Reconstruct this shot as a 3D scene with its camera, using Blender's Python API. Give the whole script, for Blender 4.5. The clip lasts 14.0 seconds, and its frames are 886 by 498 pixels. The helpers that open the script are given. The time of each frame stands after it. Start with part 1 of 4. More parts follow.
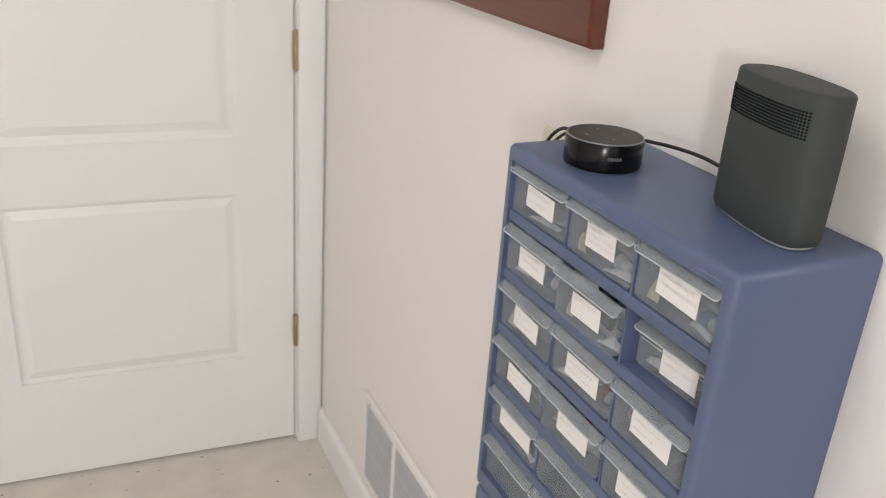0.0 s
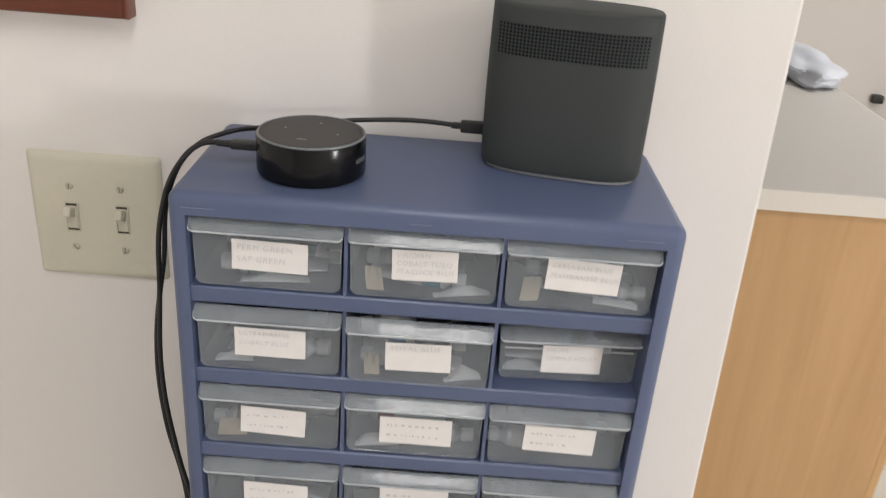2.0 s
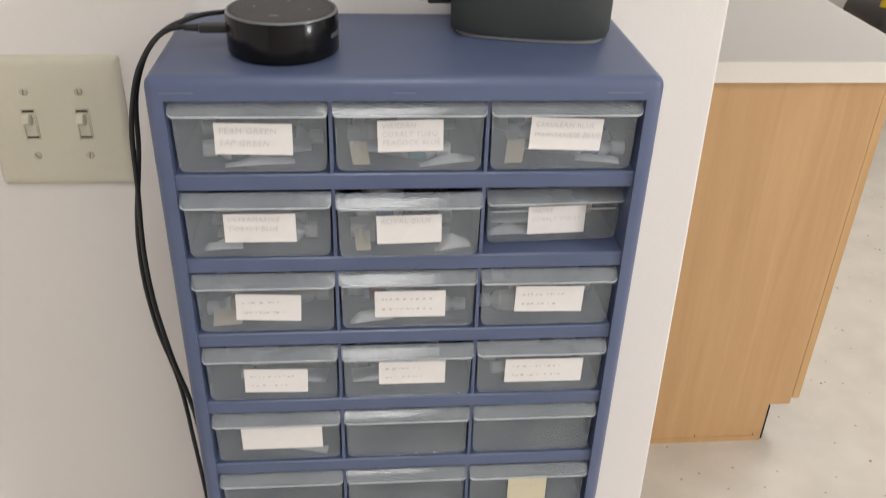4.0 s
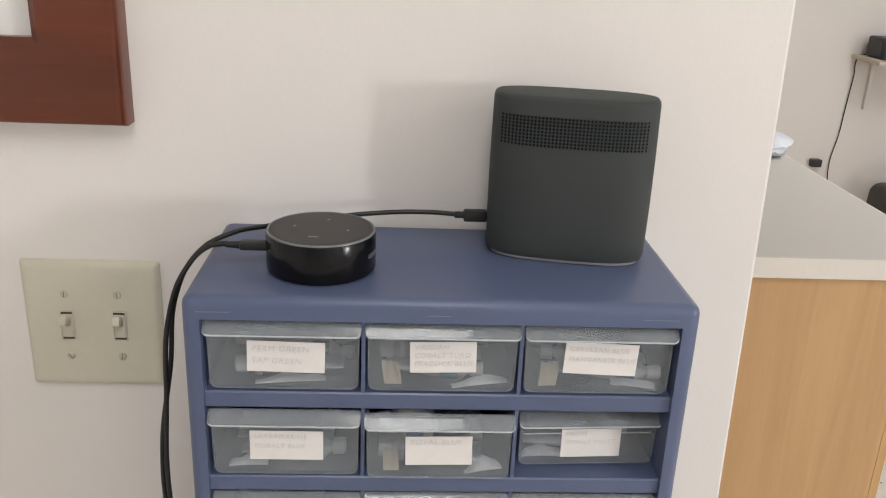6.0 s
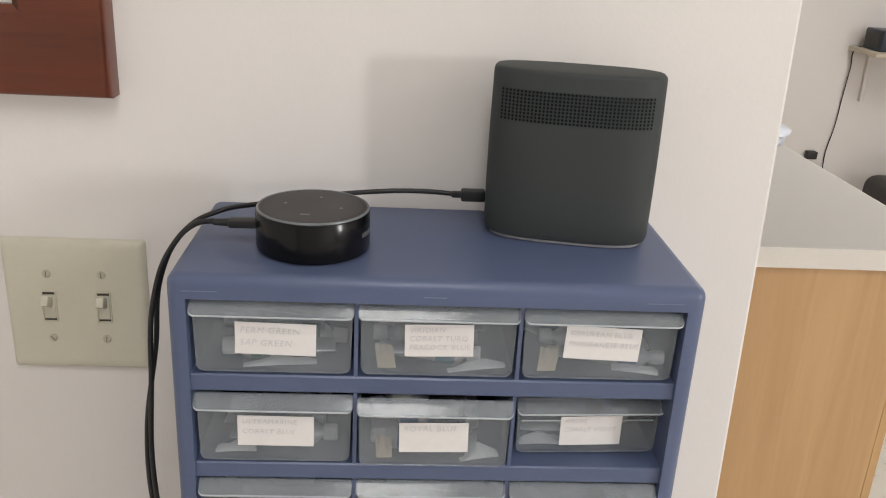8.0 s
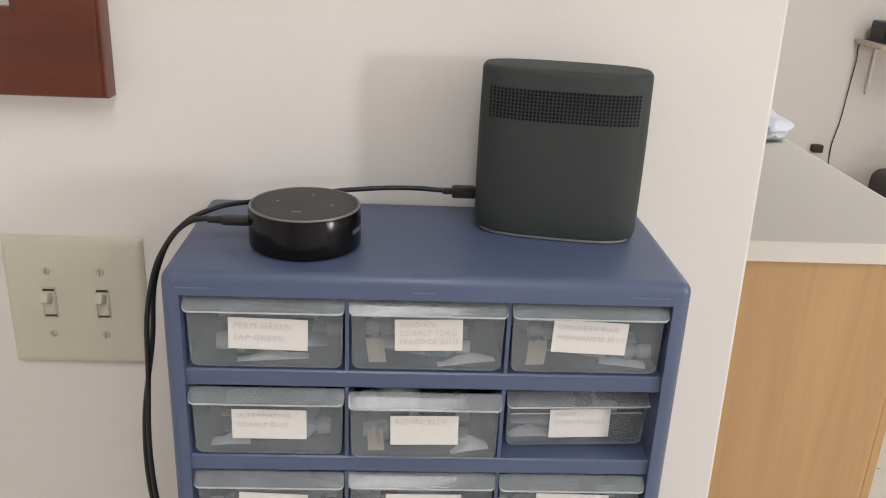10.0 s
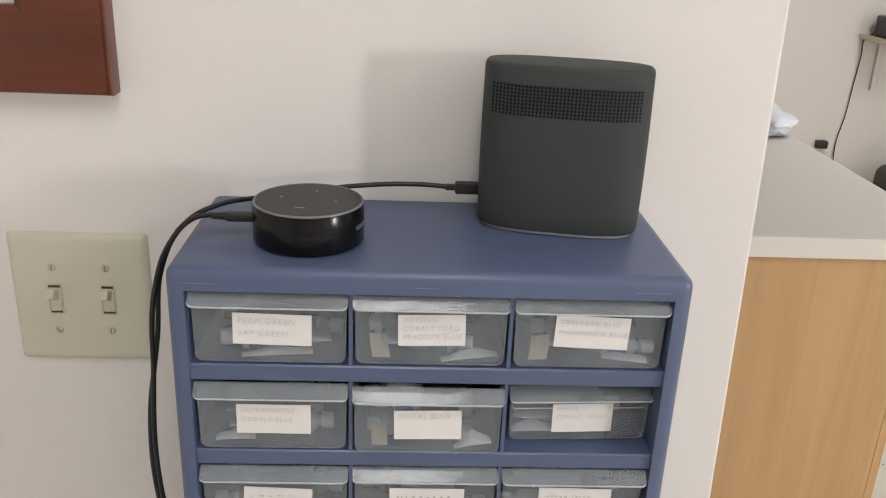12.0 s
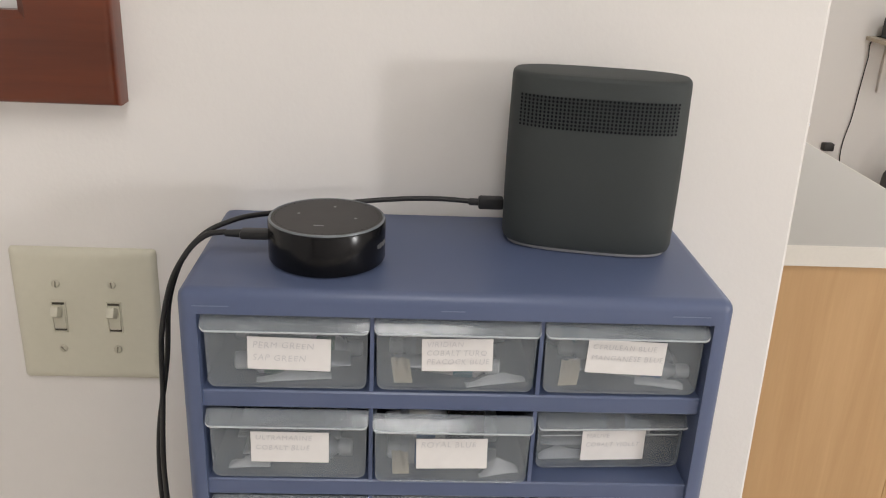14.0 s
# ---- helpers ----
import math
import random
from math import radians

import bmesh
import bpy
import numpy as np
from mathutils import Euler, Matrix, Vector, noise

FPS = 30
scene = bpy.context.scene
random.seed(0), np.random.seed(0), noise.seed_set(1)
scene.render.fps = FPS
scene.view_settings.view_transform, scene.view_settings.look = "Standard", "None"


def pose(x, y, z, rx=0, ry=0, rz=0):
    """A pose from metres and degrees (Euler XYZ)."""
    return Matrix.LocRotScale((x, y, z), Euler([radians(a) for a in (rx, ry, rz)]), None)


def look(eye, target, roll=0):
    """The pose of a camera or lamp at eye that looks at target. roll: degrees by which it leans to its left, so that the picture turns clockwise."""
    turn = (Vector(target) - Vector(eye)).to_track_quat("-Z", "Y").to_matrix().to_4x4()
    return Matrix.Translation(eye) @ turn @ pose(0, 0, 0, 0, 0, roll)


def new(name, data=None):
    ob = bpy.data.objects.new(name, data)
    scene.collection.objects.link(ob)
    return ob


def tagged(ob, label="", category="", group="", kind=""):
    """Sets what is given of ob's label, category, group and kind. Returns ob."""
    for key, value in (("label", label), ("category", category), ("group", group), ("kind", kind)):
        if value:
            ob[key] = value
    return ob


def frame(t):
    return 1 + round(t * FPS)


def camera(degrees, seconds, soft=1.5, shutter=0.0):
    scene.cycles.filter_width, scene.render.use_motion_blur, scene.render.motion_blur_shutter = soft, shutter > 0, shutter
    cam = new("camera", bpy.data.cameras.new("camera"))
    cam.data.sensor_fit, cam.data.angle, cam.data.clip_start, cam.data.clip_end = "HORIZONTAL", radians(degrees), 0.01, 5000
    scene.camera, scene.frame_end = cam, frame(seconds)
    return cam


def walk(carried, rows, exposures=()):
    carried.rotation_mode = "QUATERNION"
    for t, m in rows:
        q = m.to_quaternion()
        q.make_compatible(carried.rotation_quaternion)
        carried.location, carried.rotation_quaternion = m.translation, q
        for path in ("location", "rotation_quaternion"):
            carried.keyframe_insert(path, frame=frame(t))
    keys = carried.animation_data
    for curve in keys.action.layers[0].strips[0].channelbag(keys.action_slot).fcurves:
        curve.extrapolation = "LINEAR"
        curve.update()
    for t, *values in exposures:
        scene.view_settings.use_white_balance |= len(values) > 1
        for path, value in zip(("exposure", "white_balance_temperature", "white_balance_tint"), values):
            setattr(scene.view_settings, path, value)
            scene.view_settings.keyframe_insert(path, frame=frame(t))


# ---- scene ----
cam = camera(54.3, 14.0, soft=1.05, shutter=0.25)
PATH = [
    (0, (-0.0309, -0.0046, 1.5168), (0.7828, 1.6437, 0.7288), 4.17),
    (0.5, (-0.1026, 0.1695, 1.5127), (1.0721, 1.5760, 0.7117), 4.70),
    (1, (-0.0525, 0.3684, 1.4974), (1.3686, 1.5332, 0.7078), 2.45),
    (1.5, (-0.0415, 0.5130, 1.4853), (1.7083, 1.0232, 0.6618), 3.08),
    (2, (-0.1178, 0.6183, 1.4879), (1.6877, 0.6190, 0.6276), 4.27),
    (2.5, (-0.1508, 0.6407, 1.4614), (1.6077, 0.4800, 0.5223), 4.71),
    (3, (-0.1666, 0.6158, 1.4316), (1.5117, 0.4482, 0.3568), 4.38),
    (3.5, (-0.1509, 0.6421, 1.4279), (1.4690, 0.5636, 0.2575), 1.14),
    (3.7, (-0.1459, 0.6601, 1.4379), (1.5074, 0.5441, 0.3185), 1.24),
    (5.8, (-0.1207, 0.6648, 1.4996), (1.7542, 0.5564, 0.8118), 2.56),
    (6, (-0.1163, 0.6661, 1.4939), (1.7595, 0.5623, 0.8078), 2.44),
    (6.5, (-0.1005, 0.6785, 1.4818), (1.7752, 0.5704, 0.7962), 2.54),
    (7, (-0.0933, 0.6804, 1.4803), (1.7835, 0.5721, 0.7978), 2.62),
    (7.5, (-0.0938, 0.6742, 1.4750), (1.7783, 0.5572, 0.7811), 3.00),
    (8, (-0.0960, 0.6674, 1.4775), (1.7717, 0.5465, 0.7725), 3.10),
    (8.5, (-0.0989, 0.6623, 1.4783), (1.7691, 0.5462, 0.7733), 2.99),
    (11, (-0.1109, 0.6530, 1.4856), (1.7525, 0.5575, 0.7653), 2.49),
    (11.5, (-0.1127, 0.6571, 1.4861), (1.7523, 0.5622, 0.7702), 2.48),
    (12, (-0.1096, 0.6532, 1.4827), (1.7528, 0.5610, 0.7595), 2.43),
    (12.5, (-0.1081, 0.6605, 1.4814), (1.7561, 0.5637, 0.7634), 2.51),
    (13, (-0.1057, 0.6667, 1.4786), (1.7566, 0.5709, 0.7558), 2.57),
    (13.5, (-0.1038, 0.6723, 1.4809), (1.7581, 0.5749, 0.7572), 2.54),
    (14, (-0.0738, 0.6707, 1.4838), (1.7880, 0.5769, 0.7594), 2.59),
]
EXPOSURES = [(0, 0.18), (0.5, 0.28), (1.0, 0.38), (1.5, 0.38), (2.0, 0.18), (2.5, 0.10), (3.0, 0.14), (3.7, 0.25), (5.8, 0.14), (6.5, 0.12), (7.5, 0.09), (14.0, 0.09)]
walk(cam, [(t, look(eye, target, roll)) for t, eye, target, roll in PATH], EXPOSURES)

# ---------- world, sun, large lights, exposure ----------
world = bpy.data.worlds.new("World")
scene.world = world
world.use_nodes = True
wn = world.node_tree.nodes
sky = wn.new("ShaderNodeTexSky")
sky.sky_type = "NISHITA"
sky.sun_disc = False
sky.sun_elevation = radians(48)
sky.sun_rotation = radians(20)
world.node_tree.links.new(sky.outputs[0], wn["Background"].inputs[0])
wn["Background"].inputs[1].default_value = 0.1

sun = new("sun", bpy.data.lights.new("sun", "SUN"))
sun.data.energy, sun.data.angle, sun.data.color = 3.0, radians(0.5), (1.0, 0.95, 0.88)
sun.matrix_world = look((1.5, 6.0, 8.0), (0, 0, 0))

WINDOW_X, WINDOW_Z, WINDOW_W, WINDOW_H = -1.8, 1.64, 0.34, 0.62
SOUTH, WEST, EAST, NORTH, CEIL = -3.0, -2.7, 4.0, 2.014, 2.55


def area(name, m, power, w, h, color):
    ob = new(name, bpy.data.lights.new(name, "AREA"))
    ob.data.shape, ob.data.size, ob.data.size_y = "RECTANGLE", w, h
    ob.data.energy, ob.data.color = power, color
    ob.matrix_world = m
    return ob


area("window_daylight", look((WINDOW_X, SOUTH + 0.03, WINDOW_Z), (WINDOW_X + 0.5, SOUTH + 1, WINDOW_Z - 0.05)), 44, WINDOW_W - 0.08, WINDOW_H - 0.08, (1.0, 0.99, 0.99))
# the first makes the pull highlights; the other two are unseen, added fill
CEILING_LIGHTS = [(-0.64, 0.63, 9.2), (-0.95, -1.5, 17.3), (2.1, -1.3, 21.0)]
for lx, ly, power in CEILING_LIGHTS:
    area("ceiling_lamp", look((lx, ly, CEIL - 0.075), (lx, ly + 0.0001, 0)), power, 1.1, 0.28, (1.0, 0.985, 0.965))


# ---------- materials ----------
def nodes_of(name):
    m = bpy.data.materials.new(name)
    m.use_nodes = True
    t = m.node_tree
    return m, t, t.nodes["Principled BSDF"]


def mat(name, rgb, rough=0.5, metal=0.0, spec=0.5, var=0.06, vscale=6.0, grain=0.03, gscale=150.0, bump=0.05, bscale=300.0, dist=0.0004, coat=0.0, per_object=0.0, stretch=(1, 1, 1)):
    """A surface with slow and fine variation of colour, gloss variation and a fine relief."""
    m, t, b = nodes_of(name)
    L = t.links.new
    tc = t.nodes.new("ShaderNodeTexCoord")
    mp = t.nodes.new("ShaderNodeMapping")
    mp.inputs["Scale"].default_value = stretch
    L(tc.outputs["Object"], mp.inputs[0])

    def noise_at(scale, detail):
        n = t.nodes.new("ShaderNodeTexNoise")
        n.inputs["Scale"].default_value, n.inputs["Detail"].default_value = scale, detail
        L(mp.outputs[0], n.inputs["Vector"])
        return n.outputs["Fac"]

    def math_node(op, a, bb, c=None):
        n = t.nodes.new("ShaderNodeMath")
        n.operation = op
        for i, v in enumerate((a, bb, c)):
            if v is None:
                continue
            if hasattr(v, "links"):
                L(v, n.inputs[i])
            else:
                n.inputs[i].default_value = v
        return n.outputs[0]

    slow, fine = noise_at(vscale, 3), noise_at(gscale, 2)
    val = math_node("MULTIPLY_ADD", slow, 2 * var, 1 - var)
    val = math_node("ADD", val, math_node("MULTIPLY_ADD", fine, 2 * grain, -grain))
    if per_object:
        oi = t.nodes.new("ShaderNodeObjectInfo")
        val = math_node("ADD", val, math_node("MULTIPLY_ADD", oi.outputs["Random"], 2 * per_object, -per_object))
    hsv = t.nodes.new("ShaderNodeHueSaturation")
    hsv.inputs["Color"].default_value = (*rgb, 1)
    L(val, hsv.inputs["Value"])
    L(hsv.outputs[0], b.inputs["Base Color"])
    L(math_node("MULTIPLY_ADD", slow, 0.16, rough - 0.08), b.inputs["Roughness"])
    b.inputs["Metallic"].default_value = metal
    b.inputs["Specular IOR Level"].default_value = spec
    b.inputs["Coat Weight"].default_value = coat
    if bump:
        bp = t.nodes.new("ShaderNodeBump")
        bp.inputs["Strength"].default_value, bp.inputs["Distance"].default_value = bump, dist
        L(noise_at(bscale, 3), bp.inputs["Height"])
        L(bp.outputs[0], b.inputs["Normal"])
    return m


def clear_plastic(name, rgb, see, rough):
    """Frosted, half see-through moulded plastic."""
    m, t, b = nodes_of(name)
    L = t.links.new
    b.inputs["Base Color"].default_value = (*rgb, 1)
    b.inputs["Roughness"].default_value = rough
    tc = t.nodes.new("ShaderNodeTexCoord")
    n = t.nodes.new("ShaderNodeTexNoise")
    n.inputs["Scale"].default_value, n.inputs["Detail"].default_value = 60, 3
    L(tc.outputs["Object"], n.inputs["Vector"])
    bp = t.nodes.new("ShaderNodeBump")
    bp.inputs["Strength"].default_value, bp.inputs["Distance"].default_value = 0.15, 0.0006
    L(n.outputs["Fac"], bp.inputs["Height"])
    L(bp.outputs[0], b.inputs["Normal"])
    tr = t.nodes.new("ShaderNodeBsdfTransparent")
    tr.inputs[0].default_value = (0.89, 0.9, 0.915, 1)
    mix = t.nodes.new("ShaderNodeMixShader")
    ramp = t.nodes.new("ShaderNodeMath")
    ramp.operation = "MULTIPLY_ADD"
    ramp.inputs[1].default_value, ramp.inputs[2].default_value = 0.16, see - 0.08
    n2 = t.nodes.new("ShaderNodeTexNoise")
    n2.inputs["Scale"].default_value = 25
    L(tc.outputs["Object"], n2.inputs["Vector"])
    L(n2.outputs["Fac"], ramp.inputs[0])
    L(ramp.outputs[0], mix.inputs[0])
    L(b.outputs[0], mix.inputs[1])
    L(tr.outputs[0], mix.inputs[2])
    L(mix.outputs[0], t.nodes["Material Output"].inputs[0])
    return m


def speckled_floor(name):
    """Pale vinyl with scattered dark and light chips and a soft mottling."""
    m, t, b = nodes_of(name)
    L = t.links.new
    tc = t.nodes.new("ShaderNodeTexCoord")

    def ramp_of(src, stops):
        r = t.nodes.new("ShaderNodeValToRGB")
        r.color_ramp.elements[0].position, r.color_ramp.elements[0].color = stops[0]
        r.color_ramp.elements[1].position, r.color_ramp.elements[1].color = stops[1]
        L(src, r.inputs[0])
        return r.outputs[0]

    def chips(scale, size, seed):
        mp = t.nodes.new("ShaderNodeMapping")
        mp.inputs["Location"].default_value = (seed, seed * 2.3, 0)
        L(tc.outputs["Object"], mp.inputs[0])
        v = t.nodes.new("ShaderNodeTexVoronoi")
        v.voronoi_dimensions = "2D"
        v.inputs["Scale"].default_value, v.inputs["Randomness"].default_value = scale, 1.0
        L(mp.outputs[0], v.inputs["Vector"])
        spot = ramp_of(v.outputs["Distance"], ((size, (1, 1, 1, 1)), (size * 1.35, (0, 0, 0, 1))))
        pick = ramp_of(v.outputs["Color"], ((0.72, (0, 0, 0, 1)), (0.76, (1, 1, 1, 1))))
        mul = t.nodes.new("ShaderNodeMath")
        mul.operation = "MULTIPLY"
        L(spot, mul.inputs[0]), L(pick, mul.inputs[1])
        return mul.outputs[0]

    def mix(fac, a, colour):
        x = t.nodes.new("ShaderNodeMixRGB")
        L(fac, x.inputs[0]), L(a, x.inputs[1])
        x.inputs[2].default_value = colour
        return x.outputs[0]

    n = t.nodes.new("ShaderNodeTexNoise")
    n.inputs["Scale"].default_value, n.inputs["Detail"].default_value = 9, 4
    L(tc.outputs["Object"], n.inputs["Vector"])
    col = ramp_of(n.outputs["Fac"], ((0.3, (0.60, 0.56, 0.50, 1)), (0.7, (0.68, 0.64, 0.575, 1))))
    col = mix(chips(30, 0.10, 0.0), col, (0.665, 0.625, 0.565, 1))
    col = mix(chips(11, 0.030, 3.7), col, (0.16, 0.12, 0.09, 1))
    col = mix(chips(22, 0.05, 8.1), col, (0.36, 0.28, 0.21, 1))
    L(col, b.inputs["Base Color"])
    b.inputs["Roughness"].default_value = 0.42
    return m


def wood(name, light, dark, rough=0.4, axis="z", scale=1.0, coat=0.0):
    """Wood with long grain along one axis."""
    m, t, b = nodes_of(name)
    L = t.links.new
    tc = t.nodes.new("ShaderNodeTexCoord")
    mp = t.nodes.new("ShaderNodeMapping")
    s = {"x": (0.9, 14, 14), "y": (14, 0.9, 14), "z": (14, 14, 0.9)}[axis]
    mp.inputs["Scale"].default_value = [v * scale for v in s]
    L(tc.outputs["Object"], mp.inputs[0])
    n = t.nodes.new("ShaderNodeTexNoise")
    n.inputs["Scale"].default_value, n.inputs["Detail"].default_value, n.inputs["Distortion"].default_value = 1.4, 5, 0.9
    f = t.nodes.new("ShaderNodeTexNoise")
    f.inputs["Scale"].default_value, f.inputs["Detail"].default_value = 14, 3
    L(mp.outputs[0], n.inputs["Vector"]), L(mp.outputs[0], f.inputs["Vector"])
    add = t.nodes.new("ShaderNodeMath")
    add.operation = "MULTIPLY_ADD"
    L(f.outputs["Fac"], add.inputs[0])
    add.inputs[1].default_value = 0.3
    L(n.outputs["Fac"], add.inputs[2])
    r = t.nodes.new("ShaderNodeValToRGB")
    r.color_ramp.elements[0].position, r.color_ramp.elements[0].color = 0.4, (*dark, 1)
    r.color_ramp.elements[1].position, r.color_ramp.elements[1].color = 0.9, (*light, 1)
    L(add.outputs[0], r.inputs[0])
    L(r.outputs[0], b.inputs["Base Color"])
    b.inputs["Roughness"].default_value, b.inputs["Coat Weight"].default_value = rough, coat
    bp = t.nodes.new("ShaderNodeBump")
    bp.inputs["Strength"].default_value, bp.inputs["Distance"].default_value = 0.1, 0.0005
    L(f.outputs["Fac"], bp.inputs["Height"])
    L(bp.outputs[0], b.inputs["Normal"])
    return m


def glowing(name, rgb, strength):
    m, t, b = nodes_of(name)
    b.inputs["Base Color"].default_value = (0.8, 0.8, 0.8, 1)
    b.inputs["Emission Color"].default_value = (*rgb, 1)
    b.inputs["Emission Strength"].default_value = strength
    return m


M_WALL = mat("wall_paint", (0.785, 0.75, 0.722), 0.6, var=0.02, vscale=2.5, grain=0.01, gscale=90, bump=0.25, bscale=260, dist=0.0005)
M_CEIL = mat("ceiling_paint", (0.8, 0.79, 0.76), 0.8, bump=0.2, bscale=120)
M_FLOOR = speckled_floor("speckled_vinyl")
M_TRIM = mat("white_gloss_paint", (0.80, 0.79, 0.78), 0.35, var=0.02, vscale=4, grain=0.01, bump=0.08, bscale=90)
M_VENT = mat("pale_enamelled_steel", (0.79, 0.755, 0.727), 0.55, var=0.03, vscale=12, bump=0.06)
M_SLAT = mat("grey_enamelled_steel", (0.42, 0.43, 0.45), 0.45, var=0.08, vscale=20, bump=0.06, per_object=0.05)
M_BRASS = mat("aged_brass", (0.36, 0.25, 0.13), 0.4, metal=0.9, var=0.2, vscale=60, bump=0.1)
M_BLUE = mat("slate_blue_plastic", (0.090, 0.115, 0.205), 0.36, var=0.05, vscale=7, grain=0.02, gscale=400, bump=0.12, bscale=900, dist=0.0002)
M_PALE_BLUE = mat("paler_blue_plastic", (0.16, 0.19, 0.285), 0.5, bump=0)
M_DRAWER = clear_plastic("smoky_clear_plastic", (0.44, 0.475, 0.51), 0.79, 0.2)
M_LIP = clear_plastic("frosted_lip_plastic", (0.50, 0.54, 0.58), 0.76, 0.09)
M_LIP.node_tree.nodes["Principled BSDF"].inputs["Specular IOR Level"].default_value = 0.85
# paler than the lip: the bright line of light on edges is in the colour
M_LIPEDGE = clear_plastic("lit_edge_plastic", (0.66, 0.69, 0.72), 0.32, 0.15)
M_PAPER = mat("white_card", (0.76, 0.735, 0.725), 0.75, var=0.02, vscale=40, bump=0.1)
M_NOTE = mat("yellow_card", (0.60, 0.55, 0.40), 0.75, var=0.03, vscale=40, bump=0.1)
M_FAINT = mat("faint_pencil", (0.52, 0.5, 0.5), 0.8, bump=0)
M_INK = mat("grey_pencil_ink", (0.60, 0.585, 0.595), 0.8, bump=0)
M_RUBBER = mat("charcoal_silicone", (0.043, 0.049, 0.049), 0.62, spec=0.3, var=0.08, vscale=20, grain=0.04, gscale=900, bump=0.1, bscale=1500, dist=0.0002)
# near-black colour that stands for the shade inside holes and gaps
M_HOLE = mat("hole_shade", (0.012, 0.013, 0.016), 0.9, spec=0.1, bump=0)
M_GREYFOOT = mat("pale_grey_foot", (0.31, 0.31, 0.32), 0.5)
M_GLOSSBLACK = mat("gloss_black_plastic", (0.005, 0.005, 0.006), 0.20, spec=0.28, var=0.1, bump=0)
M_PLUG = mat("black_plug_plastic", (0.026, 0.026, 0.027), 0.45, spec=0.35, var=0.1, vscale=30, bump=0.05)
M_MATTBLACK = mat("matt_black_plastic", (0.030, 0.027, 0.026), 0.5, var=0.1, vscale=30, bump=0.08)
M_LOGO = mat("dim_print", (0.10, 0.10, 0.105), 0.5, bump=0)
M_RING = mat("grey_light_ring", (0.15, 0.165, 0.18), 0.3, bump=0)
M_MARK = mat("pale_print", (0.27, 0.27, 0.28), 0.5, bump=0)
M_CABLE = mat("black_cable", (0.012, 0.011, 0.012), 0.45, var=0.1, bump=0.1)
M_IVORY = mat("ivory_plastic", (0.63, 0.60, 0.49), 0.4, var=0.02, vscale=20, bump=0.05)
M_SCREW = mat("painted_screw", (0.55, 0.52, 0.42), 0.35, metal=0.2)
# gap shade put into a dark colour; the dark nail heads share it
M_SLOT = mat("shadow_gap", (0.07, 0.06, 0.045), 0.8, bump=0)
M_FRAME = wood("red_mahogany", (0.155, 0.036, 0.014), (0.085, 0.020, 0.009), 0.3, "y", 1.2, coat=0.2)
M_MAT = mat("picture_mat", (0.8, 0.79, 0.78), 0.8, bump=0.05)
M_ART = mat("pale_watercolour", (0.5, 0.52, 0.5), 0.8, var=0.3, vscale=9)
M_MAPLE = wood("maple_laminate", (0.60, 0.375, 0.185), (0.51, 0.305, 0.14), 0.38, "z", 1.0)
M_MAPLE_EDGE = wood("maple_edge", (0.60, 0.38, 0.18), (0.50, 0.30, 0.13), 0.4, "z", 1.0)
M_LAMINATE = mat("pale_grey_laminate", (0.57, 0.545, 0.51), 0.4, var=0.03, vscale=14, grain=0.03, gscale=300, bump=0.04)
M_LAM_EDGE = mat("cream_laminate_edge", (0.76, 0.72, 0.66), 0.45, var=0.02, bump=0.03)
M_BAG = mat("thin_white_plastic", (0.62, 0.65, 0.72), 0.45, var=0.05, vscale=20, bump=0.3, bscale=25, dist=0.004)
M_YELLOW = mat("yellow_plastic", (0.62, 0.42, 0.015), 0.45, var=0.05)
M_NAVY = mat("navy_plastic", (0.02, 0.028, 0.045), 0.4, var=0.1)
M_SHELFWOOD = wood("pale_shelf_board", (0.62, 0.55, 0.45), (0.5, 0.42, 0.32), 0.5, "y")
M_STEEL = mat("grey_steel", (0.5, 0.48, 0.45), 0.4, metal=0.6)
M_FOIL = mat("silver_foil_tube", (0.62, 0.62, 0.63), 0.35, metal=0.55, var=0.1, vscale=60, bump=0.5, bscale=120, dist=0.001)
M_PINK = mat("pink_rubber", (0.55, 0.22, 0.20), 0.7)
M_SCREWSLOT = mat("screw_slot_shade", (0.24, 0.22, 0.17), 0.6, bump=0)
M_CAP = mat("white_cap", (0.75, 0.74, 0.72), 0.45)
M_GLASS = clear_plastic("window_glass", (0.9, 0.9, 0.9), 0.95, 0.05)
M_DIFFUSER = glowing("lamp_diffuser", (1.0, 0.98, 0.96), 0.75)
M_TUBE = [mat("tube_band", c, 0.5, per_object=0.1) for c in ((0.03, 0.16, 0.07), (0.02, 0.12, 0.32), (0.04, 0.25, 0.34), (0.35, 0.05, 0.04), (0.3, 0.2, 0.1), (0.55, 0.53, 0.5))]


# ---------- builders ----------
def bx(bm, x0, x1, y0, y1, z0, z1, bevel=0.0, seg=2):
    """Adds a box, with rounded edges where bevel is given."""
    r = bmesh.ops.create_cube(bm, size=1.0, matrix=Matrix.Translation(((x0 + x1) / 2, (y0 + y1) / 2, (z0 + z1) / 2)) @ Matrix.Diagonal((abs(x1 - x0), abs(y1 - y0), abs(z1 - z0), 1)))
    if bevel:
        es = list({e for v in r["verts"] for e in v.link_edges})
        bmesh.ops.bevel(bm, geom=es, offset=bevel, segments=seg, affect="EDGES", profile=0.5)
    return bm


def box(*a, **k):
    return bx(bmesh.new(), *a, **k)


